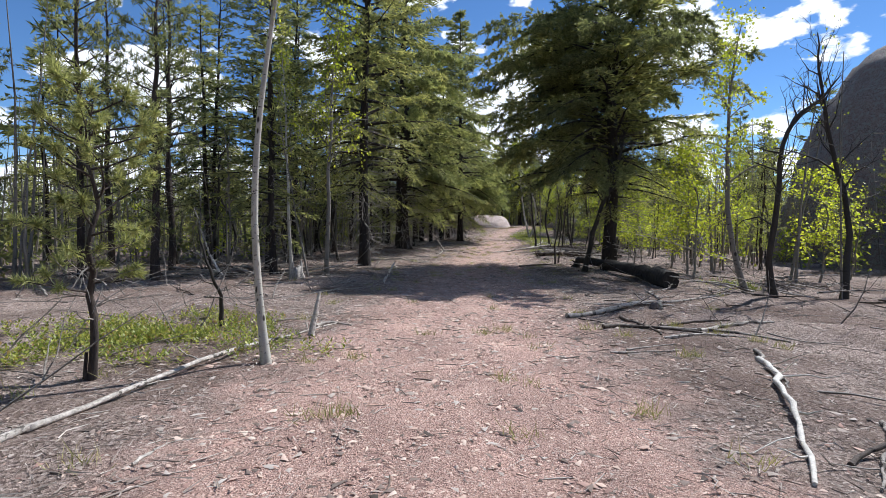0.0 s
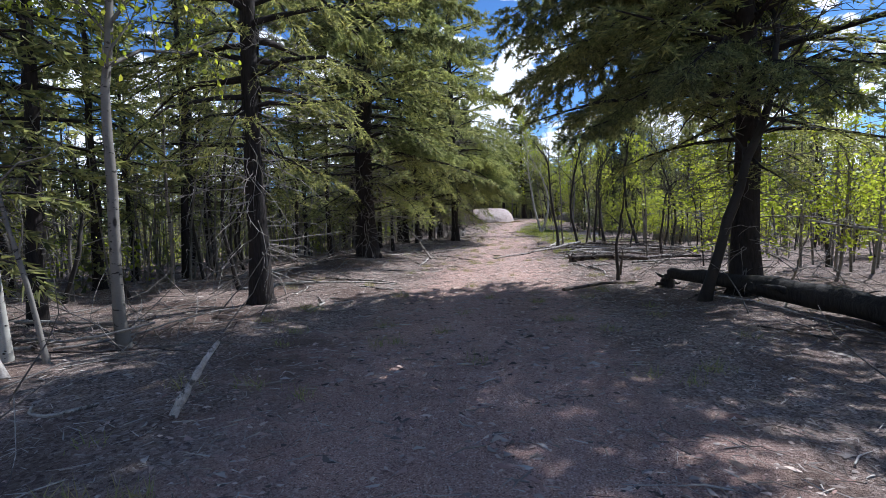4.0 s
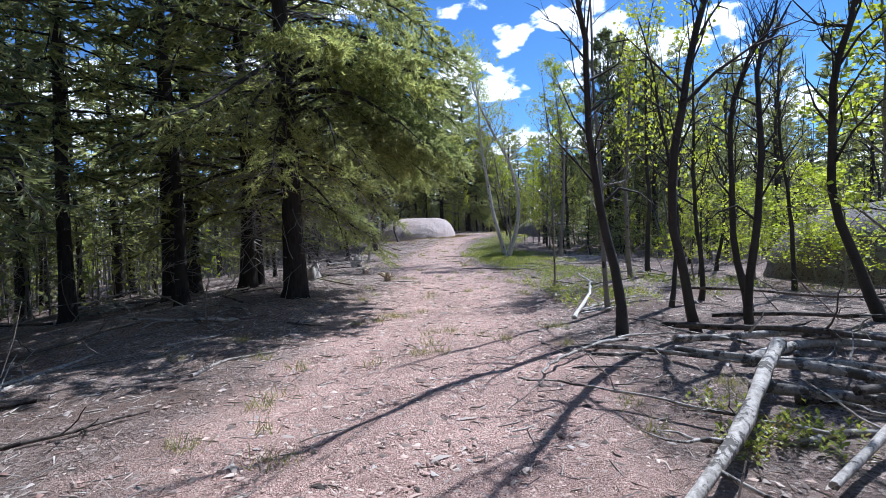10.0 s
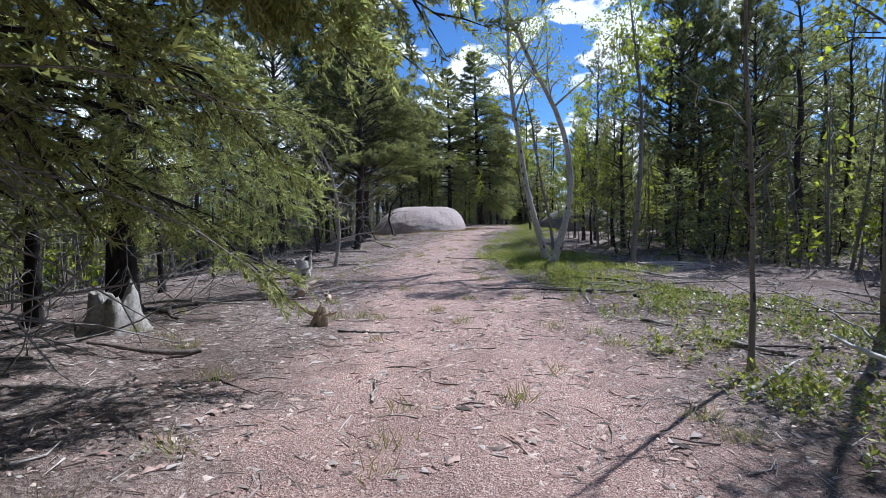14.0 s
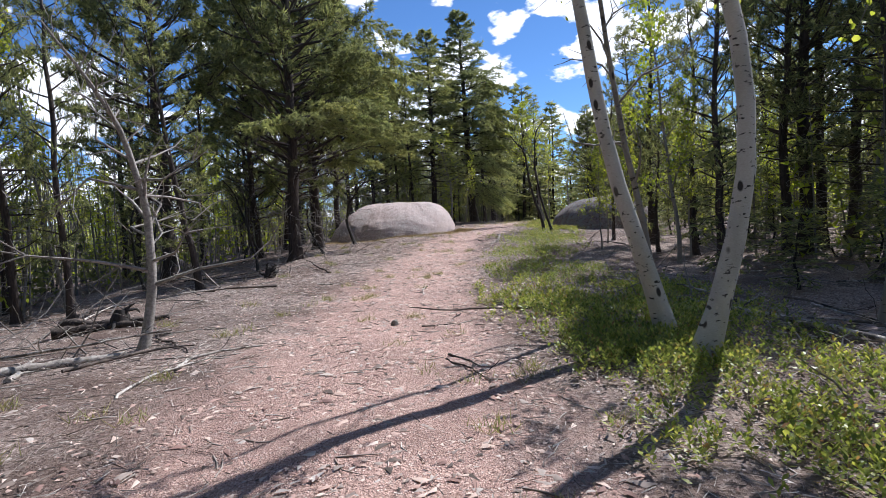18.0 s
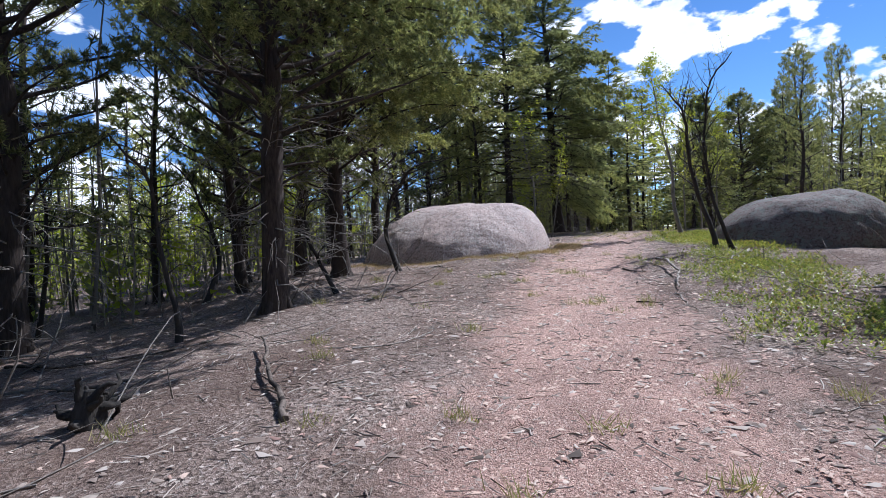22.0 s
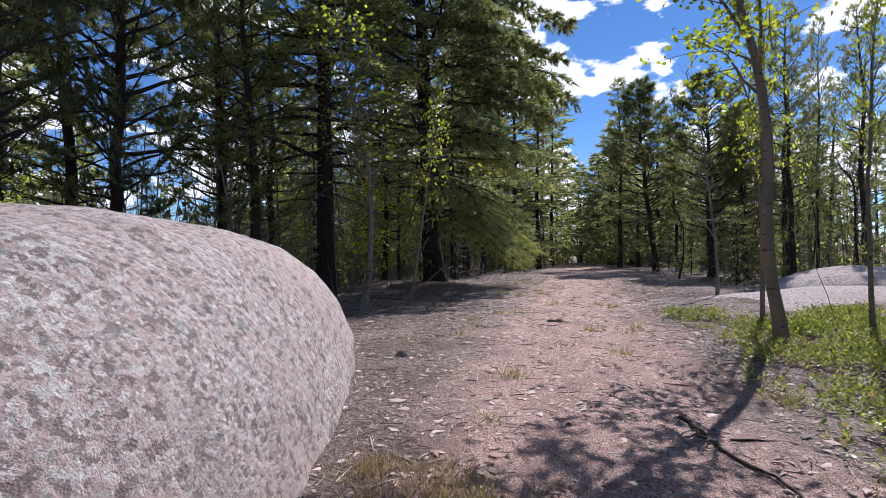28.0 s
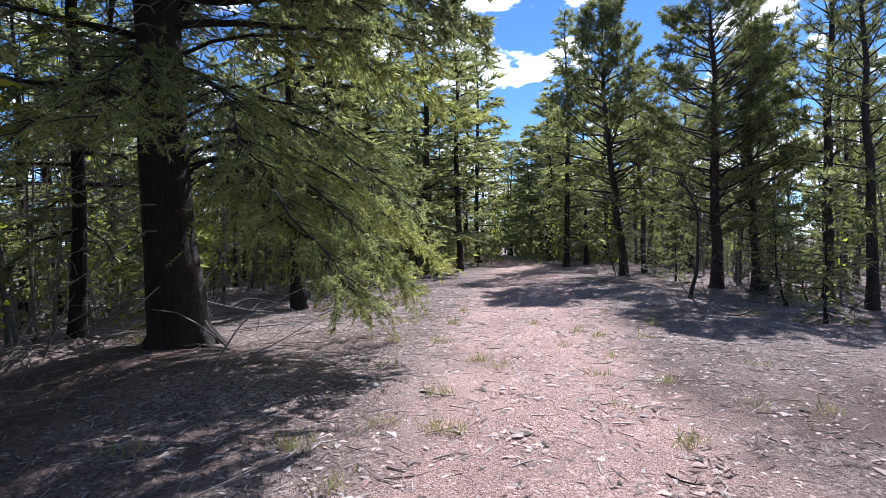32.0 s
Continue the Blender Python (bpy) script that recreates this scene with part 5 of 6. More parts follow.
# clearing
fallen(-2.86, 2.95, -1.47, 7.03, 0.07, 0.035, M_DRIFT, 0.0, 0.06, 5, "long bleached branch along a ground-cover patch")
fallen(3.41, 5.43, 2.07, 2.74, 0.085, 0.02, M_PALE)
fallen(3.65, 5.82, 3.10, 4.47, 0.070, 0.00, M_DRIFT)
fallen(2.52, 7.32, 4.70, 6.77, 0.082, 0.14, M_DRIFT)
fallen(3.71, 7.22, 5.25, 7.97, 0.087, 0.07, M_DRIFT)
fallen(3.01, 8.47, 2.94, 6.77, 0.069, 0.01, M_BARKED)
fallen(3.29, 3.71, 2.42, 2.71, 0.050, -0.00, M_DRIFT)
fallen(1.93, 5.77, 2.78, 5.92, 0.039, -0.03, M_DRIFT)
fallen(-1.81, 2.86, -1.71, 3.22, 0.029, 0.04, M_DRIFT)
fallen(2.28, 7.14, 3.76, 6.64, 0.070, 0.23, M_BARKED)
fallen(2.92, 6.54, 4.12, 6.90, 0.052, -0.02, M_DRIFT)
fallen(2.16, 5.94, 2.89, 6.19, 0.037, 0.04, M_DRIFT)
fallen(-1.75, 6.88, -1.31, 7.18, 0.087, 0.40, M_DRIFT)
fallen(-2.50, 7.32, -2.08, 7.63, 0.043, -0.10, M_DRIFT)
fallen(1.98, 8.13, 6.55, 11.49, 0.109, -0.01, M_DRIFT)
fallen(2.17, 8.08, 2.49, 7.58, 0.032, -0.05, M_BARKED)
fallen(2.34, 7.43, 3.02, 7.48, 0.036, -0.03, M_DRIFT)
fallen(2.99, 8.28, 3.23, 7.68, 0.033, -0.07, M_BARKED)
fallen(0.51, 7.28, 0.66, 7.18, 0.028, 0.31, M_DRIFT)
fallen(3.23, 11.12, 3.19, 10.72, 0.068, -0.28, M_BARKED)
fallen(-2.17, 12.49, -2.71, 12.54, 0.044, 0.38, M_DRIFT)
# log pile
fallen(-4.03, 20.08, -0.60, 20.11, 0.099, 0.06, M_DRIFT)
fallen(-2.49, 18.89, -2.51, 19.99, 0.059, 0.01, M_DRIFT)
fallen(-1.33, 19.45, -0.40, 19.11, 0.043, 0.09, M_DRIFT)
fallen(2.76, 18.35, 4.85, 19.76, 0.090, -0.01, M_BARKED)
fallen(-0.07, 26.75, -0.30, 24.41, 0.144, 0.02, M_DRIFT)
fallen(4.46, 24.31, 4.38, 23.52, 0.064, -0.10, M_DRIFT)
fallen(0.67, 24.30, 1.12, 23.67, 0.036, 0.01, M_BARKED)
fallen(-1.39, 30.14, -0.77, 33.41, 0.096, 0.02, M_DRIFT)
fallen(-1.71, 29.66, -0.92, 32.74, 0.098, -0.10, M_DRIFT)
fallen(0.21, 27.14, -0.56, 30.34, 0.098, 0.00, M_DRIFT)
fallen(-0.37, 27.76, -1.02, 29.43, 0.067, -0.01, M_DRIFT)
fallen(0.06, 28.97, 0.89, 28.78, 0.075, 0.05, M_DRIFT)
fallen(1.04, 27.50, 1.64, 26.99, 0.050, -0.02, M_BARKED)
fallen(0.64, 26.99, 0.98, 27.01, 0.039, -0.09, M_DRIFT)
fallen(4.44, 26.84, 4.43, 26.33, 0.065, -0.01, M_DRIFT)
fallen(4.50, 26.43, 5.51, 26.82, 0.076, 0.02, M_DRIFT)
fallen(5.04, 28.48, 6.76, 29.30, 0.057, -0.09, M_DRIFT)
fallen(6.10, 28.42, 7.31, 28.49, 0.111, -0.01, M_DRIFT)
fallen(6.59, 31.43, 8.97, 30.02, 0.150, 0.40, M_DRIFT)
fallen(6.20, 30.32, 8.29, 29.39, 0.119, 0.13, M_BARKED)
fallen(5.64, 29.63, 7.07, 29.02, 0.082, 0.17, M_DRIFT)
fallen(7.30, 31.51, 8.24, 29.70, 0.091, -0.13, M_DRIFT)
fallen(6.84, 29.14, 9.80, 30.79, 0.087, -0.02, M_DRIFT)
fallen(5.90, 28.79, 8.68, 30.30, 0.069, 0.03, M_BARKED)
fallen(7.30, 29.04, 7.02, 28.22, 0.081, 0.07, M_DRIFT)
fallen(1.57, 28.10, 2.17, 27.93, 0.032, 0.01, M_BARKED)
fallen(2.52, 29.15, 2.90, 28.41, 0.039, 0.05, M_BARKED)
fallen(0.87, 28.38, 1.39, 27.92, 0.037, 0.07, M_DRIFT)
# towards the pale aspens
fallen(0.90, 32.07, 1.55, 32.81, 0.056, 0.12, M_DRIFT)
fallen(6.24, 35.06, 7.95, 35.82, 0.070, -0.06, M_DRIFT)
fallen(5.23, 32.09, 6.45, 32.11, 0.045, -0.20, M_DRIFT)
fallen(4.80, 31.64, 5.48, 31.46, 0.033, -0.08, M_DRIFT)
fallen(5.84, 32.73, 7.06, 33.30, 0.050, -0.03, M_DRIFT)
fallen(1.41, 34.49, 2.05, 34.31, 0.055, -0.06, M_BARKED)
fallen(6.41, 37.72, 7.61, 38.58, 0.068, 0.04, M_DRIFT)
fallen(8.11, 44.12, 9.14, 42.48, 0.102, 0.06, M_DRIFT)
fallen(2.34, 35.19, 2.74, 35.01, 0.023, -0.05, M_BARKED)
fallen(7.03, 40.50, 7.24, 39.81, 0.058, -0.00, M_DRIFT)
fallen(7.18, 39.27, 7.61, 38.66, 0.082, -0.12, M_DRIFT)
fallen(6.85, 38.19, 7.01, 37.82, 0.035, -0.02, M_DRIFT)
fallen(0.57, 48.06, 2.17, 49.14, 0.203, 0.03, M_DRIFT)
fallen(3.72, 37.96, 3.74, 38.46, 0.033, 0.02, M_DRIFT)
fallen(2.51, 38.35, 2.97, 37.99, 0.025, -0.04, M_BARKED)
fallen(3.26, 40.18, 4.01, 40.24, 0.043, -0.17, M_DRIFT)
fallen(0.66, 42.15, 2.47, 42.90, 0.055, 0.08, M_BARKED)
fallen(-0.11, 42.44, 1.21, 40.92, 0.097, 0.04, M_BARKED)
# up to the boulder
fallen(2.34, 43.13, 2.38, 44.75, 0.210, 0.04, M_SPLIT)
fallen(2.88, 42.55, 2.68, 43.49, 0.093, 0.01, M_SPLIT)
fallen(2.99, 43.14, 3.17, 43.51, 0.048, -0.12, M_DRIFT)
fallen(0.39, 50.77, 1.68, 50.78, 0.217, 0.08, M_BARKED)
fallen(0.80, 45.49, 1.95, 45.42, 0.074, -0.00, M_BARKED)
fallen(9.53, 46.73, 10.38, 44.27, 0.071, -0.10, M_DRIFT)
fallen(6.33, 42.39, 6.62, 42.14, 0.057, 0.15, M_DRIFT)
fallen(7.10, 42.47, 6.85, 41.70, 0.053, -0.01, M_DRIFT)
fallen(7.87, 42.36, 7.89, 42.10, 0.088, 0.08, M_BARKED)
fallen(0.14, 51.45, 1.80, 51.30, 0.229, -0.07, M_BARKED)
fallen(1.59, 48.04, 0.96, 49.48, 0.083, 0.00, M_DRIFT)
fallen(2.93, 47.28, 3.85, 48.64, 0.035, 0.19, M_DRIFT)
fallen(5.76, 47.85, 6.05, 47.06, 0.026, 0.01, M_BARKED)
fallen(8.58, 50.60, 8.53, 48.84, 0.049, 0.05, M_DRIFT)
fallen(9.61, 49.42, 9.57, 46.85, 0.062, 0.01, M_DRIFT)
fallen(3.12, 48.13, 3.77, 48.85, 0.051, 0.25, M_DRIFT)
fallen(5.80, 47.98, 6.03, 47.47, 0.037, 0.03, M_BARKED)
fallen(2.48, 48.67, 3.14, 48.63, 0.023, -0.00, M_DRIFT)
fallen(5.64, 49.40, 6.07, 49.53, 0.030, 0.05, M_BARKED)
fallen(1.19, 51.17, 1.41, 51.47, 0.066, 0.19, M_DRIFT)
fallen(6.26, 50.10, 6.08, 49.65, 0.030, -0.04, M_BARKED)
fallen(6.04, 52.76, 5.86, 51.91, 0.043, -0.02, M_DRIFT)
fallen(3.77, 53.86, 4.31, 53.76, 0.040, -0.00, M_DRIFT)
fallen(1.98, 54.11, 2.67, 53.86, 0.052, 0.02, M_DRIFT)
fallen(4.01, 57.36, 4.90, 58.27, 0.025, -0.21, M_DRIFT)
fallen(6.55, 57.80, 6.40, 57.10, 0.019, 0.02, M_BARKED)
fallen(8.70, 59.81, 8.30, 58.37, 0.031, 0.02, M_DRIFT)
fallen(7.89, 59.34, 7.94, 58.64, 0.031, 0.21, M_BARKED)
fallen(8.97, 62.70, 9.29, 62.24, 0.053, -0.29, M_BARKED)
fallen(4.69, 58.28, 4.53, 57.78, 0.023, 0.02, M_DRIFT)
# at the boulder and beyond
fallen(13.30, 65.30, 10.73, 62.36, 0.112, -0.00, M_DRIFT)
fallen(9.86, 62.18, 9.24, 61.45, 0.028, 0.02, M_DRIFT)
fallen(8.86, 61.15, 9.40, 61.48, 0.023, 0.02, M_DRIFT)
fallen(6.10, 61.97, 6.27, 62.10, 0.037, -0.11, M_DRIFT)
fallen(4.89, 64.51, 5.30, 63.24, 0.044, 0.01, M_BARKED)
fallen(8.60, 61.03, 8.50, 60.80, 0.025, -0.07, M_BARKED)
fallen(5.97, 62.14, 6.50, 62.37, 0.025, 0.18, M_BARKED)
fallen(11.64, 69.81, 11.46, 68.67, 0.046, 0.01, M_BARKED)
fallen(11.69, 69.43, 12.00, 69.21, 0.019, 0.08, M_BARKED)
fallen(12.48, 73.98, 12.74, 73.75, 0.043, -0.07, M_DRIFT)
fallen(9.73, 79.97, 11.87, 78.96, 0.063, 0.09, M_DRIFT)
fallen(22.99, 78.56, 22.35, 77.45, 0.100, 0.00, M_BARKED)
fallen(9.21, 79.54, 11.29, 77.69, 0.043, -0.10, M_DRIFT)
fallen(9.70, 81.60, 10.76, 79.45, 0.043, -0.01, M_DRIFT)
fallen(20.79, 78.78, 19.03, 77.32, 0.062, -0.03, M_DRIFT)
fallen(14.32, 76.78, 14.40, 76.76, 0.038, -0.03, M_BARKED)
fallen(12.11, 76.31, 12.24, 76.21, 0.036, 0.37, M_BARKED)
fallen(14.57, 79.44, 14.93, 79.25, 0.025, -0.07, M_DRIFT)
fallen(15.47, 77.43, 15.57, 77.23, 0.020, -0.12, M_BARKED)
# pieces that stand or lean
fallen(5.72, 12.7, 4.95, 18.6, 0.62, -0.03, M_CHAR, 0.0, 0.22, 0, "thick dark fallen log with a pale worn top under a fir")
fallen(0.05, 26.3, -0.75, 26.0, 0.11, 0.05, M_DRIFT, 0.0, 1.2, 2, "grey dead stem leaning against a fir trunk")
fallen(-1.68, 6.35, -1.62, 6.55, 0.11, 0.0, M_DRIFT, 0.0, 0.55, 1, "broken grey snag standing beside a fallen branch")
fallen(-1.45, 12.2, -1.2, 12.4, 0.09, 0.0, M_DRIFT, 0.0, 0.5, 1, "broken grey snag standing in the shade")
fallen(5.95, 34.5, 7.49, 38.17, 0.09, -0.07, M_PALE, 0.0, 0.36, 2, "bleached crooked branch with one raised end in green ground cover")
fallen(*(9.87, 63.1), *(8.9, 60.1), 0.08, 0.05, M_DRIFT, 0.12, 0.05, 4, "grey lichen-spotted fallen branch in ground cover")
fallen(4.75, 20.9, 4.85, 21.0, 0.10, 0.0, M_BARKED, 0.0, 0.6, 2, "short dark broken snag")
fallen(8.9, 15.0, 6.4, 16.9, 0.09, 0.05, M_DRIFT, 0.5, 1.3, 4, "grey dead branch propped among aspens")
fallen(6.3, 17.2, 5.9, 16.2, 0.05, 0.0, M_DRIFT, 0.0, 1.2, 2)
fallen(-5.6, 13.0, -7.2, 14.6, 0.09, 0.05, M_DRIFT, 0.0, 1.9, 3)
fallen(-4.9, 13.3, -6.9, 13.5, 0.07, 0.0, M_DRIFT, 0.05, 0.7, 3)
fallen(6.46, 30.85, 2.33, 27.14, 0.15, 0.01, M_DRIFT, 0.34, 0.0, 2, "long straight bleached log resting on a log pile")
fallen(4.65, 25.2, 6.9, 24.7, 0.26, 0.04, M_BARKED, 0.05, 0.12, 3, "thick dark rotting log with a pale worn top")
fallen(5.4, 26.1, 8.9, 25.2, 0.2, 0.02, M_BARKED, 0.0, 0.1, 3)
for x0, y0, x1, y1, d, up, dark in ((6.3, 32.2, 10.2, 30.9, 0.12, 0.1, 0), (6.0, 31.7, 9.6, 29.7, 0.10, 0.12, 0), (6.5, 31.2, 9.3, 28.0, 0.13, 0.1, 0), (5.95, 30.6, 8.6, 27.6, 0.13, 0.05, 0), (5.2, 32.3, 8.2, 30.2, 0.08, 0.04, 0),
                                    (6.6, 33.0, 10.0, 29.0, 0.10, 0.2, 1), (5.2, 29.0, 9.0, 30.8, 0.08, 0.1, 0), (8.2, 30.7, 10.5, 27.6, 0.14, 0.1, 0), (6.0, 27.6, 9.4, 26.6, 0.10, 0.1, 1), (4.8, 26.7, 7.4, 27.2, 0.08, 0.0, 0),
                                    (5.0, 28.4, 7.9, 29.2, 0.07, 0.12, 0), (5.9, 28.2, 9.6, 29.4, 0.13, 0.06, 0), (4.8, 26.6, 7.0, 27.5, 0.10, 0.08, 0)):
    fallen(x0, y0, x1, y1, d, wood.uniform(-0.06, 0.06), M_BARKED if dark else M_DRIFT, up * wood.uniform(0.2, 1), up, 3)
for x0, y0, x1, y1, d, up, dark in ((6.4, 30.0, 10.4, 31.6, 0.09, 0.25, 1), (7.4, 33.2, 11.0, 31.0, 0.08, 0.3, 1), (9.0, 36.0, 10.6, 31.6, 0.07, 0.35, 1), (6.9, 28.9, 10.8, 28.4, 0.11, 0.2, 0), (7.2, 26.0, 10.6, 27.0, 0.10, 0.05, 0),
                                    (6.2, 24.0, 9.8, 25.0, 0.08, 0.05, 0), (7.6, 31.8, 11.2, 30.2, 0.09, 0.15, 0), (6.2, 35.0, 7.95, 36.0, 0.08, 0.05, 0), (6.14, 34.7, 7.0, 35.1, 0.05, 0.05, 0), (4.45, 24.3, 4.5, 22.6, 0.08, 0.0, 0),
                                    (4.5, 22.7, 4.5, 21.2, 0.09, 0.02, 0), (4.7, 22.9, 6.4, 23.7, 0.07, 0.0, 0)):
    fallen(x0, y0, x1, y1, d, wood.uniform(-0.06, 0.06), M_BARKED if dark else M_DRIFT, up * wood.uniform(0.2, 1), up, 3)
fallen(-2.4, 21.1, -0.6, 20.3, 0.08, 0.03, M_DRIFT, 0.0, 0.0, 3)
BRUSH = [Shape() for _ in range(4)]
for x0, x1, y0, y1, count in ((5.0, 10.5, 10.4, 16.5, 44), (-10, -4.0, 12.4, 16.0, 34), (5.6, 10.5, 22.5, 33.0, 30), (7.5, 12.0, 34.0, 45.0, 22), (9.5, 13.5, 46.0, 52.0, 14), (-2.5, 1.5, 47.0, 53.0, 12), (-6.5, -2.2, 21.0, 34.0, 22), (-4.0, 0.4, 36.0, 43.0, 22)):
    for _ in range(count):
        a, b = wood.uniform(x0, x1), wood.uniform(y0, y1)
        th, ln = wood.uniform(0, 6.28), wood.uniform(0.7, 2.4)
        fallen(a, b, a + ln * math.cos(th), b + ln * math.sin(th), wood.uniform(0.025, 0.075), wood.uniform(-0.12, 0.12), M_DRIFT, wood.uniform(0, 0.15), wood.uniform(0, 0.45) * wood.choice([0.3, 1.0]), into=BRUSH[wood.randint(0, 4)])
for _ in range(150):
    b = wood.uniform(1, 90)
    d = wood.choice([-1, 1]) * wood.uniform(2.2, 8.5)
    a = float(trail_x(b * UNIT)) / UNIT + d
    if all((a - p) ** 2 + (b - q) ** 2 > r * r for p, q, r in ROCKS):
        th, ln = wood.uniform(0, 6.28), wood.uniform(0.5, 2.2)
        fallen(a, b, a + ln * math.cos(th), b + ln * math.sin(th), wood.uniform(0.02, 0.07), wood.uniform(-0.15, 0.15), M_DRIFT if wood.uniform() < 0.6 else M_BARKED, 0, wood.uniform(0, 0.12))


for heap, material, label in zip(BRUSH, (M_DRIFT, M_DRIFT, M_BARKED, M_DEAD_TWIG), ("bleached grey branches tangled beside the trail", "weathered grey branches in loose heaps", "dark bark-covered branches in loose heaps", "thin grey dead branches in loose heaps")):
    tagged(new("brush_heap", heap.mesh("brush_heap", material, True)), label, "brush", kind="stuff")


def gnarled(x, y, size, material, label, seed, n=7):
    """A stump or root end with twisted prongs."""
    rng = np.random.RandomState(seed)
    x, y = x * UNIT, y * UNIT
    s = Shape()
    r = size * 0.28
    tube(s, [(0, 0, -0.12), (0.02, 0, size * 0.3), (0.03, 0.02, size * 0.6)], [r * 1.3, r, r * 0.6], 9, rng, 0.25)
    ob = tagged(new("stump", s.mesh("stump", material, True)), label, "stump")
    ob.location = (x, y, at_ground(x, y))
    for a in range(n):
        th = a * 6.28 / n + rng.uniform(-0.4, 0.4)
        t = Shape()
        pts = curve_points((0, 0, size * rng.uniform(0.1, 0.4)), (math.cos(th), math.sin(th), rng.uniform(-0.2, 0.9)), size * rng.uniform(0.5, 1.0), 5, rng, 0.4)
        tube(t, pts, np.linspace(r * 0.45, 0.008, 6), 6, rng, 0.2)
        part("root", t.mesh("root", material, True), ob)


def broken_stump(x, y, r, height, material, label, seed):
    """A fluted stump with a jagged hollow top and flared foot."""
    rng = np.random.RandomState(seed)
    x, y, r, height, n = x * UNIT, y * UNIT, r * UNIT, height * UNIT, 26
    th = np.arange(n) * 2 * np.pi / n
    flute = 1 + 0.14 * np.sin(th * 5 + 1) + 0.10 * rng.uniform(-1, 1, n)
    top = height * (0.72 + 0.22 * np.sin(th * 2 + 0.6) + 0.25 * rng.uniform(-1, 1, n))
    rings = []
    for k, zz in ((1.75, -0.1 + 0 * th), (1.35, 0.12 * height + 0 * th), (1.05, 0.45 * height + 0 * th), (0.95, 0.5 * height + 0.5 * top), (0.86, 0.1 * height + top * 0.98), (0.55, top * 0.62), (0.15, 0.3 * height + 0 * th)):
        f = 1 + (flute - 1) * k
        rings.append(np.column_stack([np.cos(th) * r * k * f, np.sin(th) * r * k * f, zz]))
    s = Shape()
    i, j = np.meshgrid(np.arange(len(rings) - 1), np.arange(n), indexing="ij")
    j2 = (j + 1) % n
    s.add(np.concatenate(rings), np.stack([i * n + j, i * n + j2, (i + 1) * n + j2, (i + 1) * n + j], -1).reshape(-1, 4))
    s.f.append(np.arange(n)[None] + (len(rings) - 1) * n)
    ob = tagged(new("stump", s.mesh("stump", material)), label, "stump")
    ob.location = (x, y, at_ground(x, y))


broken_stump(1.02, 39.9, 0.20, 0.46, M_DEAD_TWIG, "weathered grey broken stump under a fir", 9)
gnarled(4.95, 18.8, 0.36, M_CHAR, "dark upturned root end of a fallen log", 11, 9)
fallen(9.43, 49.3, 9.9, 46.6, 0.11, 0.03, M_DRIFT, 0.02, 0.05, 3, "pale fallen log behind two aspens")
gnarled(2.97, 40.75, 0.30, M_SPLIT, "gnarled pale root stump beside the trail", 1)
gnarled(1.9, 45.7, 0.55, M_DRIFT, "weathered twisted root stump in the litter", 2)
gnarled(2.4, 55.6, 0.34, M_CHAR, "low charred stump with thin upright twigs", 3, 13)
gnarled(1.2, 51.0, 0.35, M_CHAR, "dark charred stump on the forest floor", 4)
broken_stump(-3.9, 13.4, 0.13, 0.4, M_DEAD_TWIG, "pale broken stump among branches", 5)
gnarled(4.75, 25.3, 0.34, M_BARKED, "dark gnarled stump at the end of the log pile", 6)
gnarled(26.5, 85.0, 0.5, M_CHAR, "dark stump at the foot of a pine", 7)

for x, y, r in ((3.9, 9.2, 0.13), (0.9, 47.9, 0.10), (5.3, 49.6, 0.06), (12.6, 73.8, 0.06), (9.9, 72.2, 0.07), (2.2, 50.1, 0.10)):
    rock = boulder("stone", x, y, (r, r * 1.2, r * 0.9, r * 1.1, r, r * 0.8), r * 1.1, M_GRANITE_DARK, "small brown stone lying on the ground", 2.6, (0, 0), int(x * 10), 0.02, 0.006, 8, 16)
    tagged(rock, category="stone")


# ---- what covers the ground ----
cover = np.random.RandomState(41)


def along(n, y0, y1, spread, mean=0.0):
    """Points beside the trail's middle."""
    y = cover.uniform(y0, y1, n) * UNIT
    x = trail_x(y) + (mean + cover.normal(size=n) * spread) * UNIT
    return x, y


def chips(name, material, x, y, lo, hi, flat, label):
    """Small wedge-shaped pieces lying on the ground."""
    n = len(x)
    z = land(x, y)
    size = cover.uniform(lo, hi, n) * cover.choice([0.6, 1.0, 1.5], n, p=[0.5, 0.4, 0.1])
    th = cover.uniform(0, 6.283, n)
    long_ = cover.uniform(1.0, 2.4, n)
    c, s_ = np.cos(th), np.sin(th)
    out = []
    for a, b in ((-0.5, -0.35), (0.55, -0.1), (-0.2, 0.5)):
        lx, ly = a * size * long_, b * size * cover.uniform(0.7, 1.2, n)
        out.append(np.column_stack([x + lx * c - ly * s_, y + lx * s_ + ly * c, z - 0.002 + cover.uniform(0, 0.006, n)]))
    out.append(np.column_stack([x, y, z + size * flat * cover.uniform(0.5, 1.4, n) + 0.003]))
    v = np.stack(out, 1).reshape(-1, 3)
    q = np.arange(n)[:, None] * 4
    s = Shape()
    s.add(v, np.concatenate([q + [0, 1, 3], q + [1, 2, 3], q + [2, 0, 3]]))
    return tagged(new(name, s.mesh(name, material)), label, name, kind="stuff")


gx_, gy_ = along(60000, -1, 88, 1.3)
chips("gravel", M_CHIPS, gx_, gy_, 0.012, 0.034, 0.28, "pinkish granite gravel and bark chips on the trail")
lx_, ly_ = along(60000, -1, 90, 4.0)
chips("litter", M_LITTER, lx_, ly_, 0.016, 0.048, 0.20, "grey bark flakes and dead leaves on the forest floor")


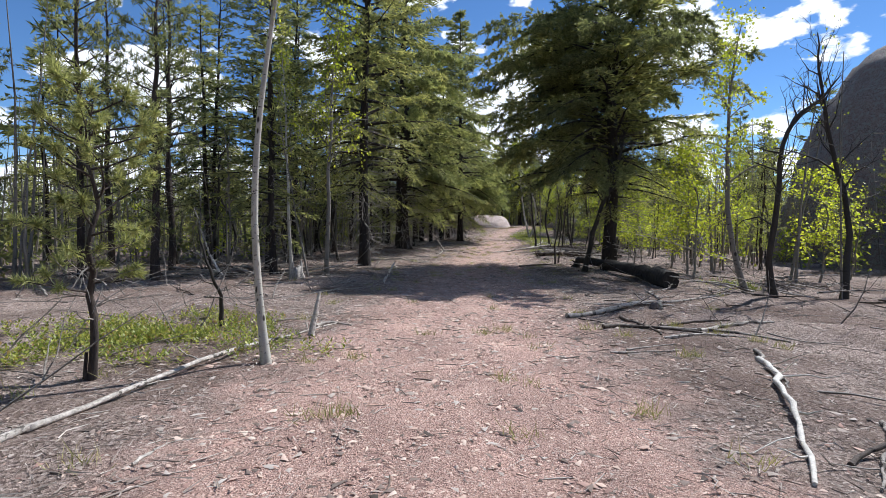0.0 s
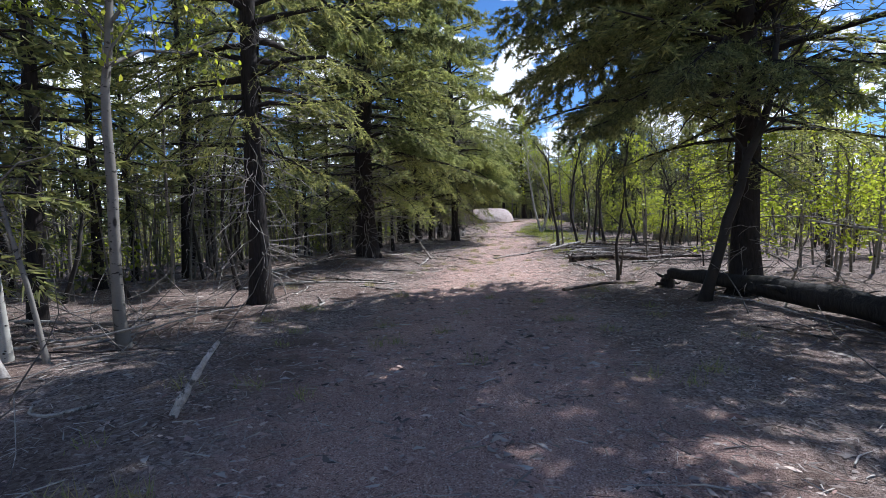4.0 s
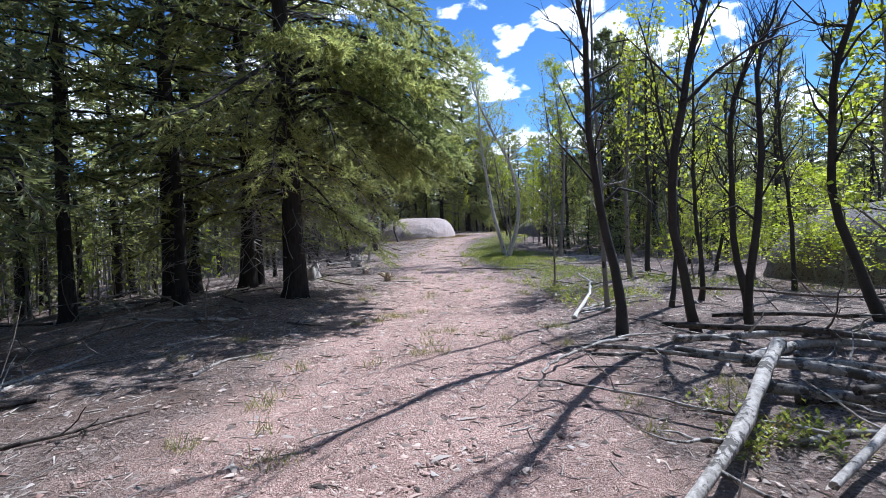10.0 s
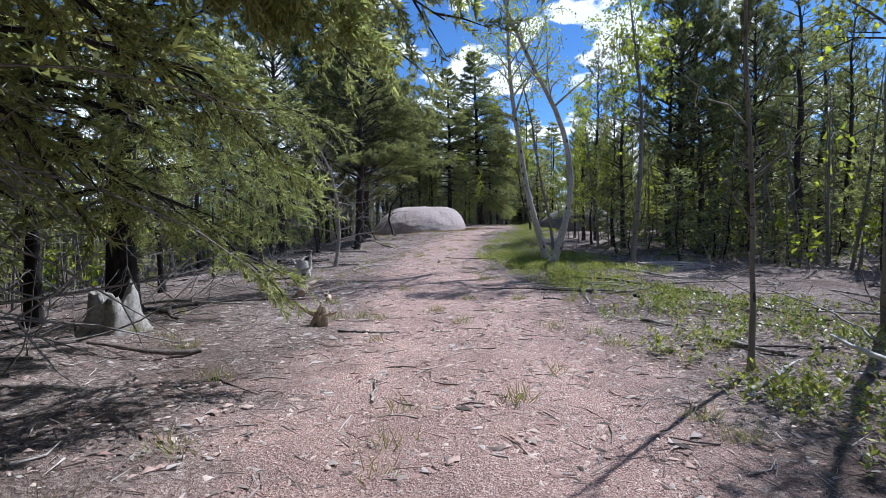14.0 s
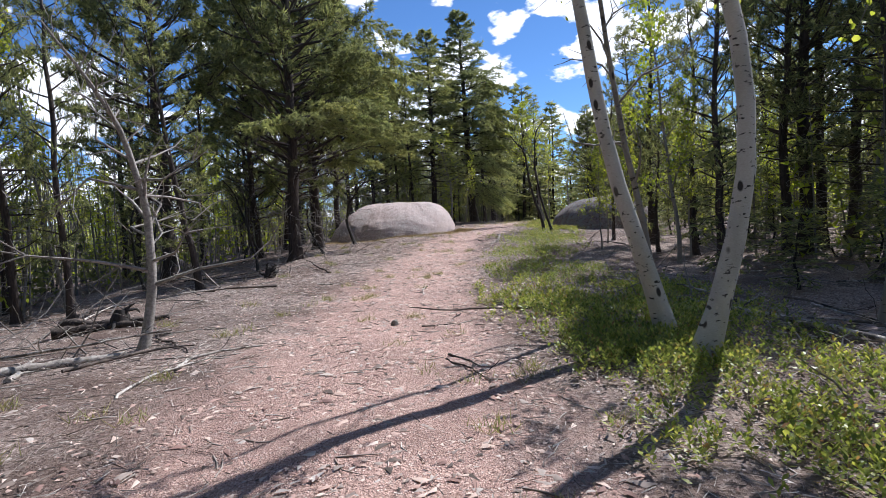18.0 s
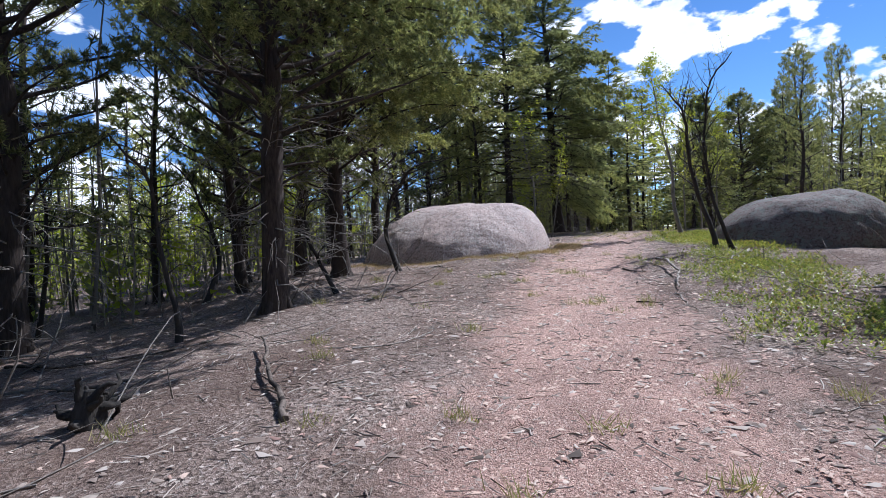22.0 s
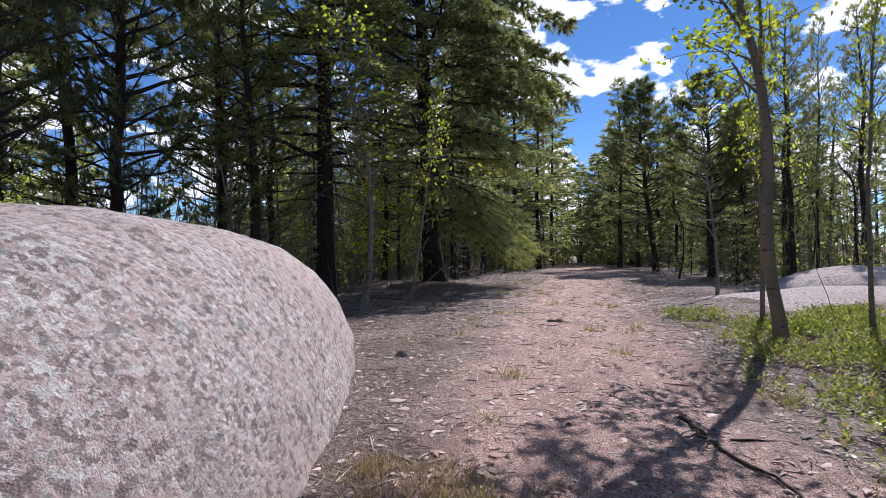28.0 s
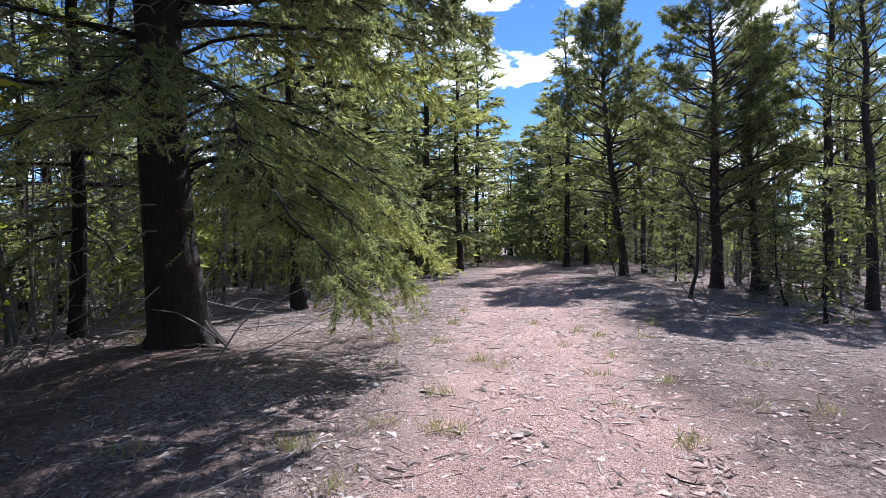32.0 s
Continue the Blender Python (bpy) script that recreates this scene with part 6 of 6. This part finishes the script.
def straw(n, spread):
    """Dead needles and thin twigs lying flat."""
    x, y = along(n, -1, 90, spread)
    keep = cover.uniform(0, 1, n) < np.clip(np.abs(x - trail_x(y)) / (2.0 * UNIT), 0.12, 1.0)
    x, y, n = x[keep], y[keep], int(keep.sum())
    th = cover.uniform(0, 6.283, n)
    way = np.column_stack([np.cos(th), np.sin(th), cover.normal(size=n) * 0.12])
    base = np.column_stack([x, y, land(x, y) + 0.008])
    s = Shape()
    blades(s, base, unit(way), cover.uniform(0.06, 0.22, n), cover.uniform(0.004, 0.009, n), cover)
    tagged(new("needle_straw", s.mesh("needle_straw", M_STICKS)), "dry pine needles and thin twigs strewn over the ground", "straw", kind="stuff")


straw(130000, 3.8)


def brushwood(n):
    """Thin dead twigs, lying and half upright, too many to count."""
    s = Shape()
    for _ in range(n):
        y = cover.uniform(2, 92)
        d = cover.choice([-1, 1], p=[0.62, 0.38]) * cover.uniform(3.2, 13)
        x = float(trail_x(y * UNIT)) + d * UNIT
        y *= UNIT
        if any((x / UNIT - a) ** 2 + (y / UNIT - b) ** 2 < r * r for a, b, r in ROCKS):
            continue
        th = cover.uniform(0, 6.283)
        up = cover.uniform(0, 1) ** 3 * 1.6
        ln = cover.uniform(0.35, 1.5)
        pts = curve_points((x, y, at_ground(x, y)), (math.cos(th), math.sin(th), up), ln, 4, cover, 0.16)
        pts[:, 2] = np.maximum(pts[:, 2], land(pts[:, 0], pts[:, 1]) + 0.01)
        tube(s, pts, np.linspace(cover.uniform(0.005, 0.013), 0.003, 5), 3)
    tagged(new("brushwood", s.mesh("brushwood", M_DEAD_TWIG, True)), "tangle of thin dead twigs on the forest floor", "brushwood", kind="stuff")


brushwood(2600)


def sticks(n):
    """Short broken twigs and bark strips lying flat beside the trail."""
    s = Shape()
    x, y = along(n, 0, 84, 3.0)
    for a, b in zip(x, y):
        th, ln = cover.uniform(0, 6.283), cover.uniform(0.06, 0.24)
        c = np.array([math.cos(th), math.sin(th)]) * ln / 2
        k = np.array([-c[1], c[0]]) * cover.normal() * 0.25
        p = np.array([(a - c[0], b - c[1]), (a + k[0], b + k[1]), (a + c[0], b + c[1])])
        r = cover.uniform(0.003, 0.006)
        tube(s, np.column_stack([p, land(p[:, 0], p[:, 1]) + r * 0.9]), [r, r, r * 0.5], 4)
    tagged(new("sticks", s.mesh("sticks", M_STICKS)), "short broken twigs and bark strips strewn over the ground", "twigs", kind="stuff")


sticks(3200)


def ground_cover(x, y, rx, ry, n, label="low bearberry ground cover with glossy green leaves"):
    """A patch of sprigs with small leaves, in clumps with bare litter between them."""
    per = 10
    m = int(n * 1.5) // per
    a, r = cover.uniform(0, 6.283, m), np.sqrt(cover.uniform(0, 1, m))
    knots = cover.normal(size=(max(7, n // 110), 2)) * 0.6
    k = knots[cover.randint(0, len(knots), m)]
    px = (x + rx * (0.16 * r * np.cos(a) + 0.78 * k[:, 0]) + cover.normal(size=m) * 0.11) * UNIT
    py = (y + ry * (0.16 * r * np.sin(a) + 0.78 * k[:, 1]) + cover.normal(size=m) * 0.11) * UNIT
    keep = np.abs(px - trail_x(py)) > 1.25 * UNIT
    px, py = px[keep], py[keep]
    m = len(px)
    if m < 4:
        return
    tall = cover.uniform(0.05, 0.15, m)
    lean = cover.normal(size=(m, 2)) * 0.45
    u = np.tile(np.linspace(0.15, 1.0, per), m)
    base = np.column_stack([np.repeat(px, per), np.repeat(py, per), np.repeat(land(px, py), per)])
    grow = np.repeat(tall, per) * u
    base += np.column_stack([np.repeat(lean[:, 0], per) * grow, np.repeat(lean[:, 1], per) * grow, grow])
    n = m * per
    th = np.tile(np.arange(per) * 2.4, m) + np.repeat(cover.uniform(0, 6.283, m), per)
    w = unit(np.column_stack([np.cos(th), np.sin(th), 0.1 + 1.1 * u + cover.normal(size=n) * 0.25]))
    side = unit(np.cross(w, np.array([0, 0, 1.0])) + cover.normal(size=(n, 3)) * 0.2)
    ln = (0.042 * cover.uniform(0.6, 1.25, n))[:, None]
    v = np.stack([base, base + w * ln * 0.6 + side * ln * 0.24, base + w * ln, base + w * ln * 0.6 - side * ln * 0.24], 1).reshape(-1, 3)
    s = Shape()
    s.add(v, np.arange(n)[:, None] * 4 + np.array([0, 1, 2, 3]))
    tagged(new("ground_cover", s.mesh("ground_cover", M_COVER)), label, "ground cover", "green patches", kind="stuff")


for x, y, rx, ry, n in ((-3.7, 6.1, 1.9, 1.5, 6500), (-5.6, 5.2, 1.4, 1.2, 1800), (7.4, 37.0, 1.4, 1.9, 3200), (8.6, 39.3, 1.5, 1.6, 2600), (7.9, 42.0, 1.2, 2.2, 3600), (7.6, 45.0, 1.0, 2.0, 4200),
                        (7.9, 47.2, 1.0, 1.3, 4600), (9.4, 46.2, 1.1, 1.0, 2200), (7.6, 50.2, 1.0, 1.9, 5200), (8.6, 53.6, 1.3, 2.2, 5200), (9.6, 57.4, 1.3, 2.2, 4200)):
    ground_cover(x, y, rx, ry, n)
for x, y, rx, ry, n in ((10.9, 60.9, 1.4, 2.2, 4600), (12.2, 63.8, 1.2, 1.5, 3600), (13.2, 67.6, 0.9, 2.2, 5200), (14.6, 70.6, 1.1, 1.4, 5200), (15.6, 72.4, 1.2, 0.8, 3200), (13.9, 66.2, 0.8, 1.2, 3600), (13.9, 69.2, 0.9, 1.2, 4200), (11.6, 62.2, 1.2, 1.4, 3600), (14.9, 73.6, 0.6, 0.5, 900), (8.9, 63.2, 0.4, 0.4, 300),
                        (16.1, 70.4, 1.2, 1.2, 3600), (16.6, 72.2, 1.2, 1.0, 3600), (14.2, 68.2, 0.9, 1.2, 3600), (17.6, 73.4, 1.0, 0.7, 2400), (5.7, 29.9, 0.7, 0.5, 500), (10.5, 38.0, 1.5, 2.0, 2000), (8.0, 13.6, 1.2, 0.8, 900), (8.5, 48.6, 1.4, 1.3, 6000), (9.7, 50.6, 1.2, 1.5, 3000), (7.6, 47.4, 0.6, 1.0, 2600)):
    ground_cover(x, y, rx, ry, n)


def tufts(name, material, spots, height, blades_each, label):
    """Thin tufts of grass at the given places."""
    s = Shape()
    for x, y in spots:
        n = cover.randint(*blades_each)
        base = np.column_stack([x + cover.normal(size=n) * 0.06, y + cover.normal(size=n) * 0.05, np.zeros(n)])
        base[:, 2] = land(base[:, 0], base[:, 1])
        way = unit(np.column_stack([cover.normal(size=n) * 0.6, cover.normal(size=n) * 0.6, np.ones(n)]))
        blades(s, base, way, cover.uniform(0.3, 1.0, n) * height, 0.006, cover)
    tagged(new(name, s.mesh(name, material)), label, "grass", kind="stuff")


gy = cover.uniform(0, 84, 420) * UNIT
tufts("grass", M_GRASS, np.column_stack([trail_x(gy) + cover.normal(size=420) * 2.6 * UNIT, gy]), 0.15, (20, 70), "sparse pale grass tufts along the trail")
a = np.radians(cover.uniform(205, 345, 420))
reach = np.interp(np.degrees(a), [205, 240, 270, 300, 345], [4.0, 4.35, 4.15, 3.7, 2.95]) + np.abs(cover.normal(size=420)) * 0.45 - 0.1
tufts("dry_grass", M_STRAW, np.column_stack([6.4 + np.cos(a) * reach, 70.4 + np.sin(a) * reach]) * UNIT, 0.10, (16, 46), "dry tan grass and straw at the foot of the boulder")
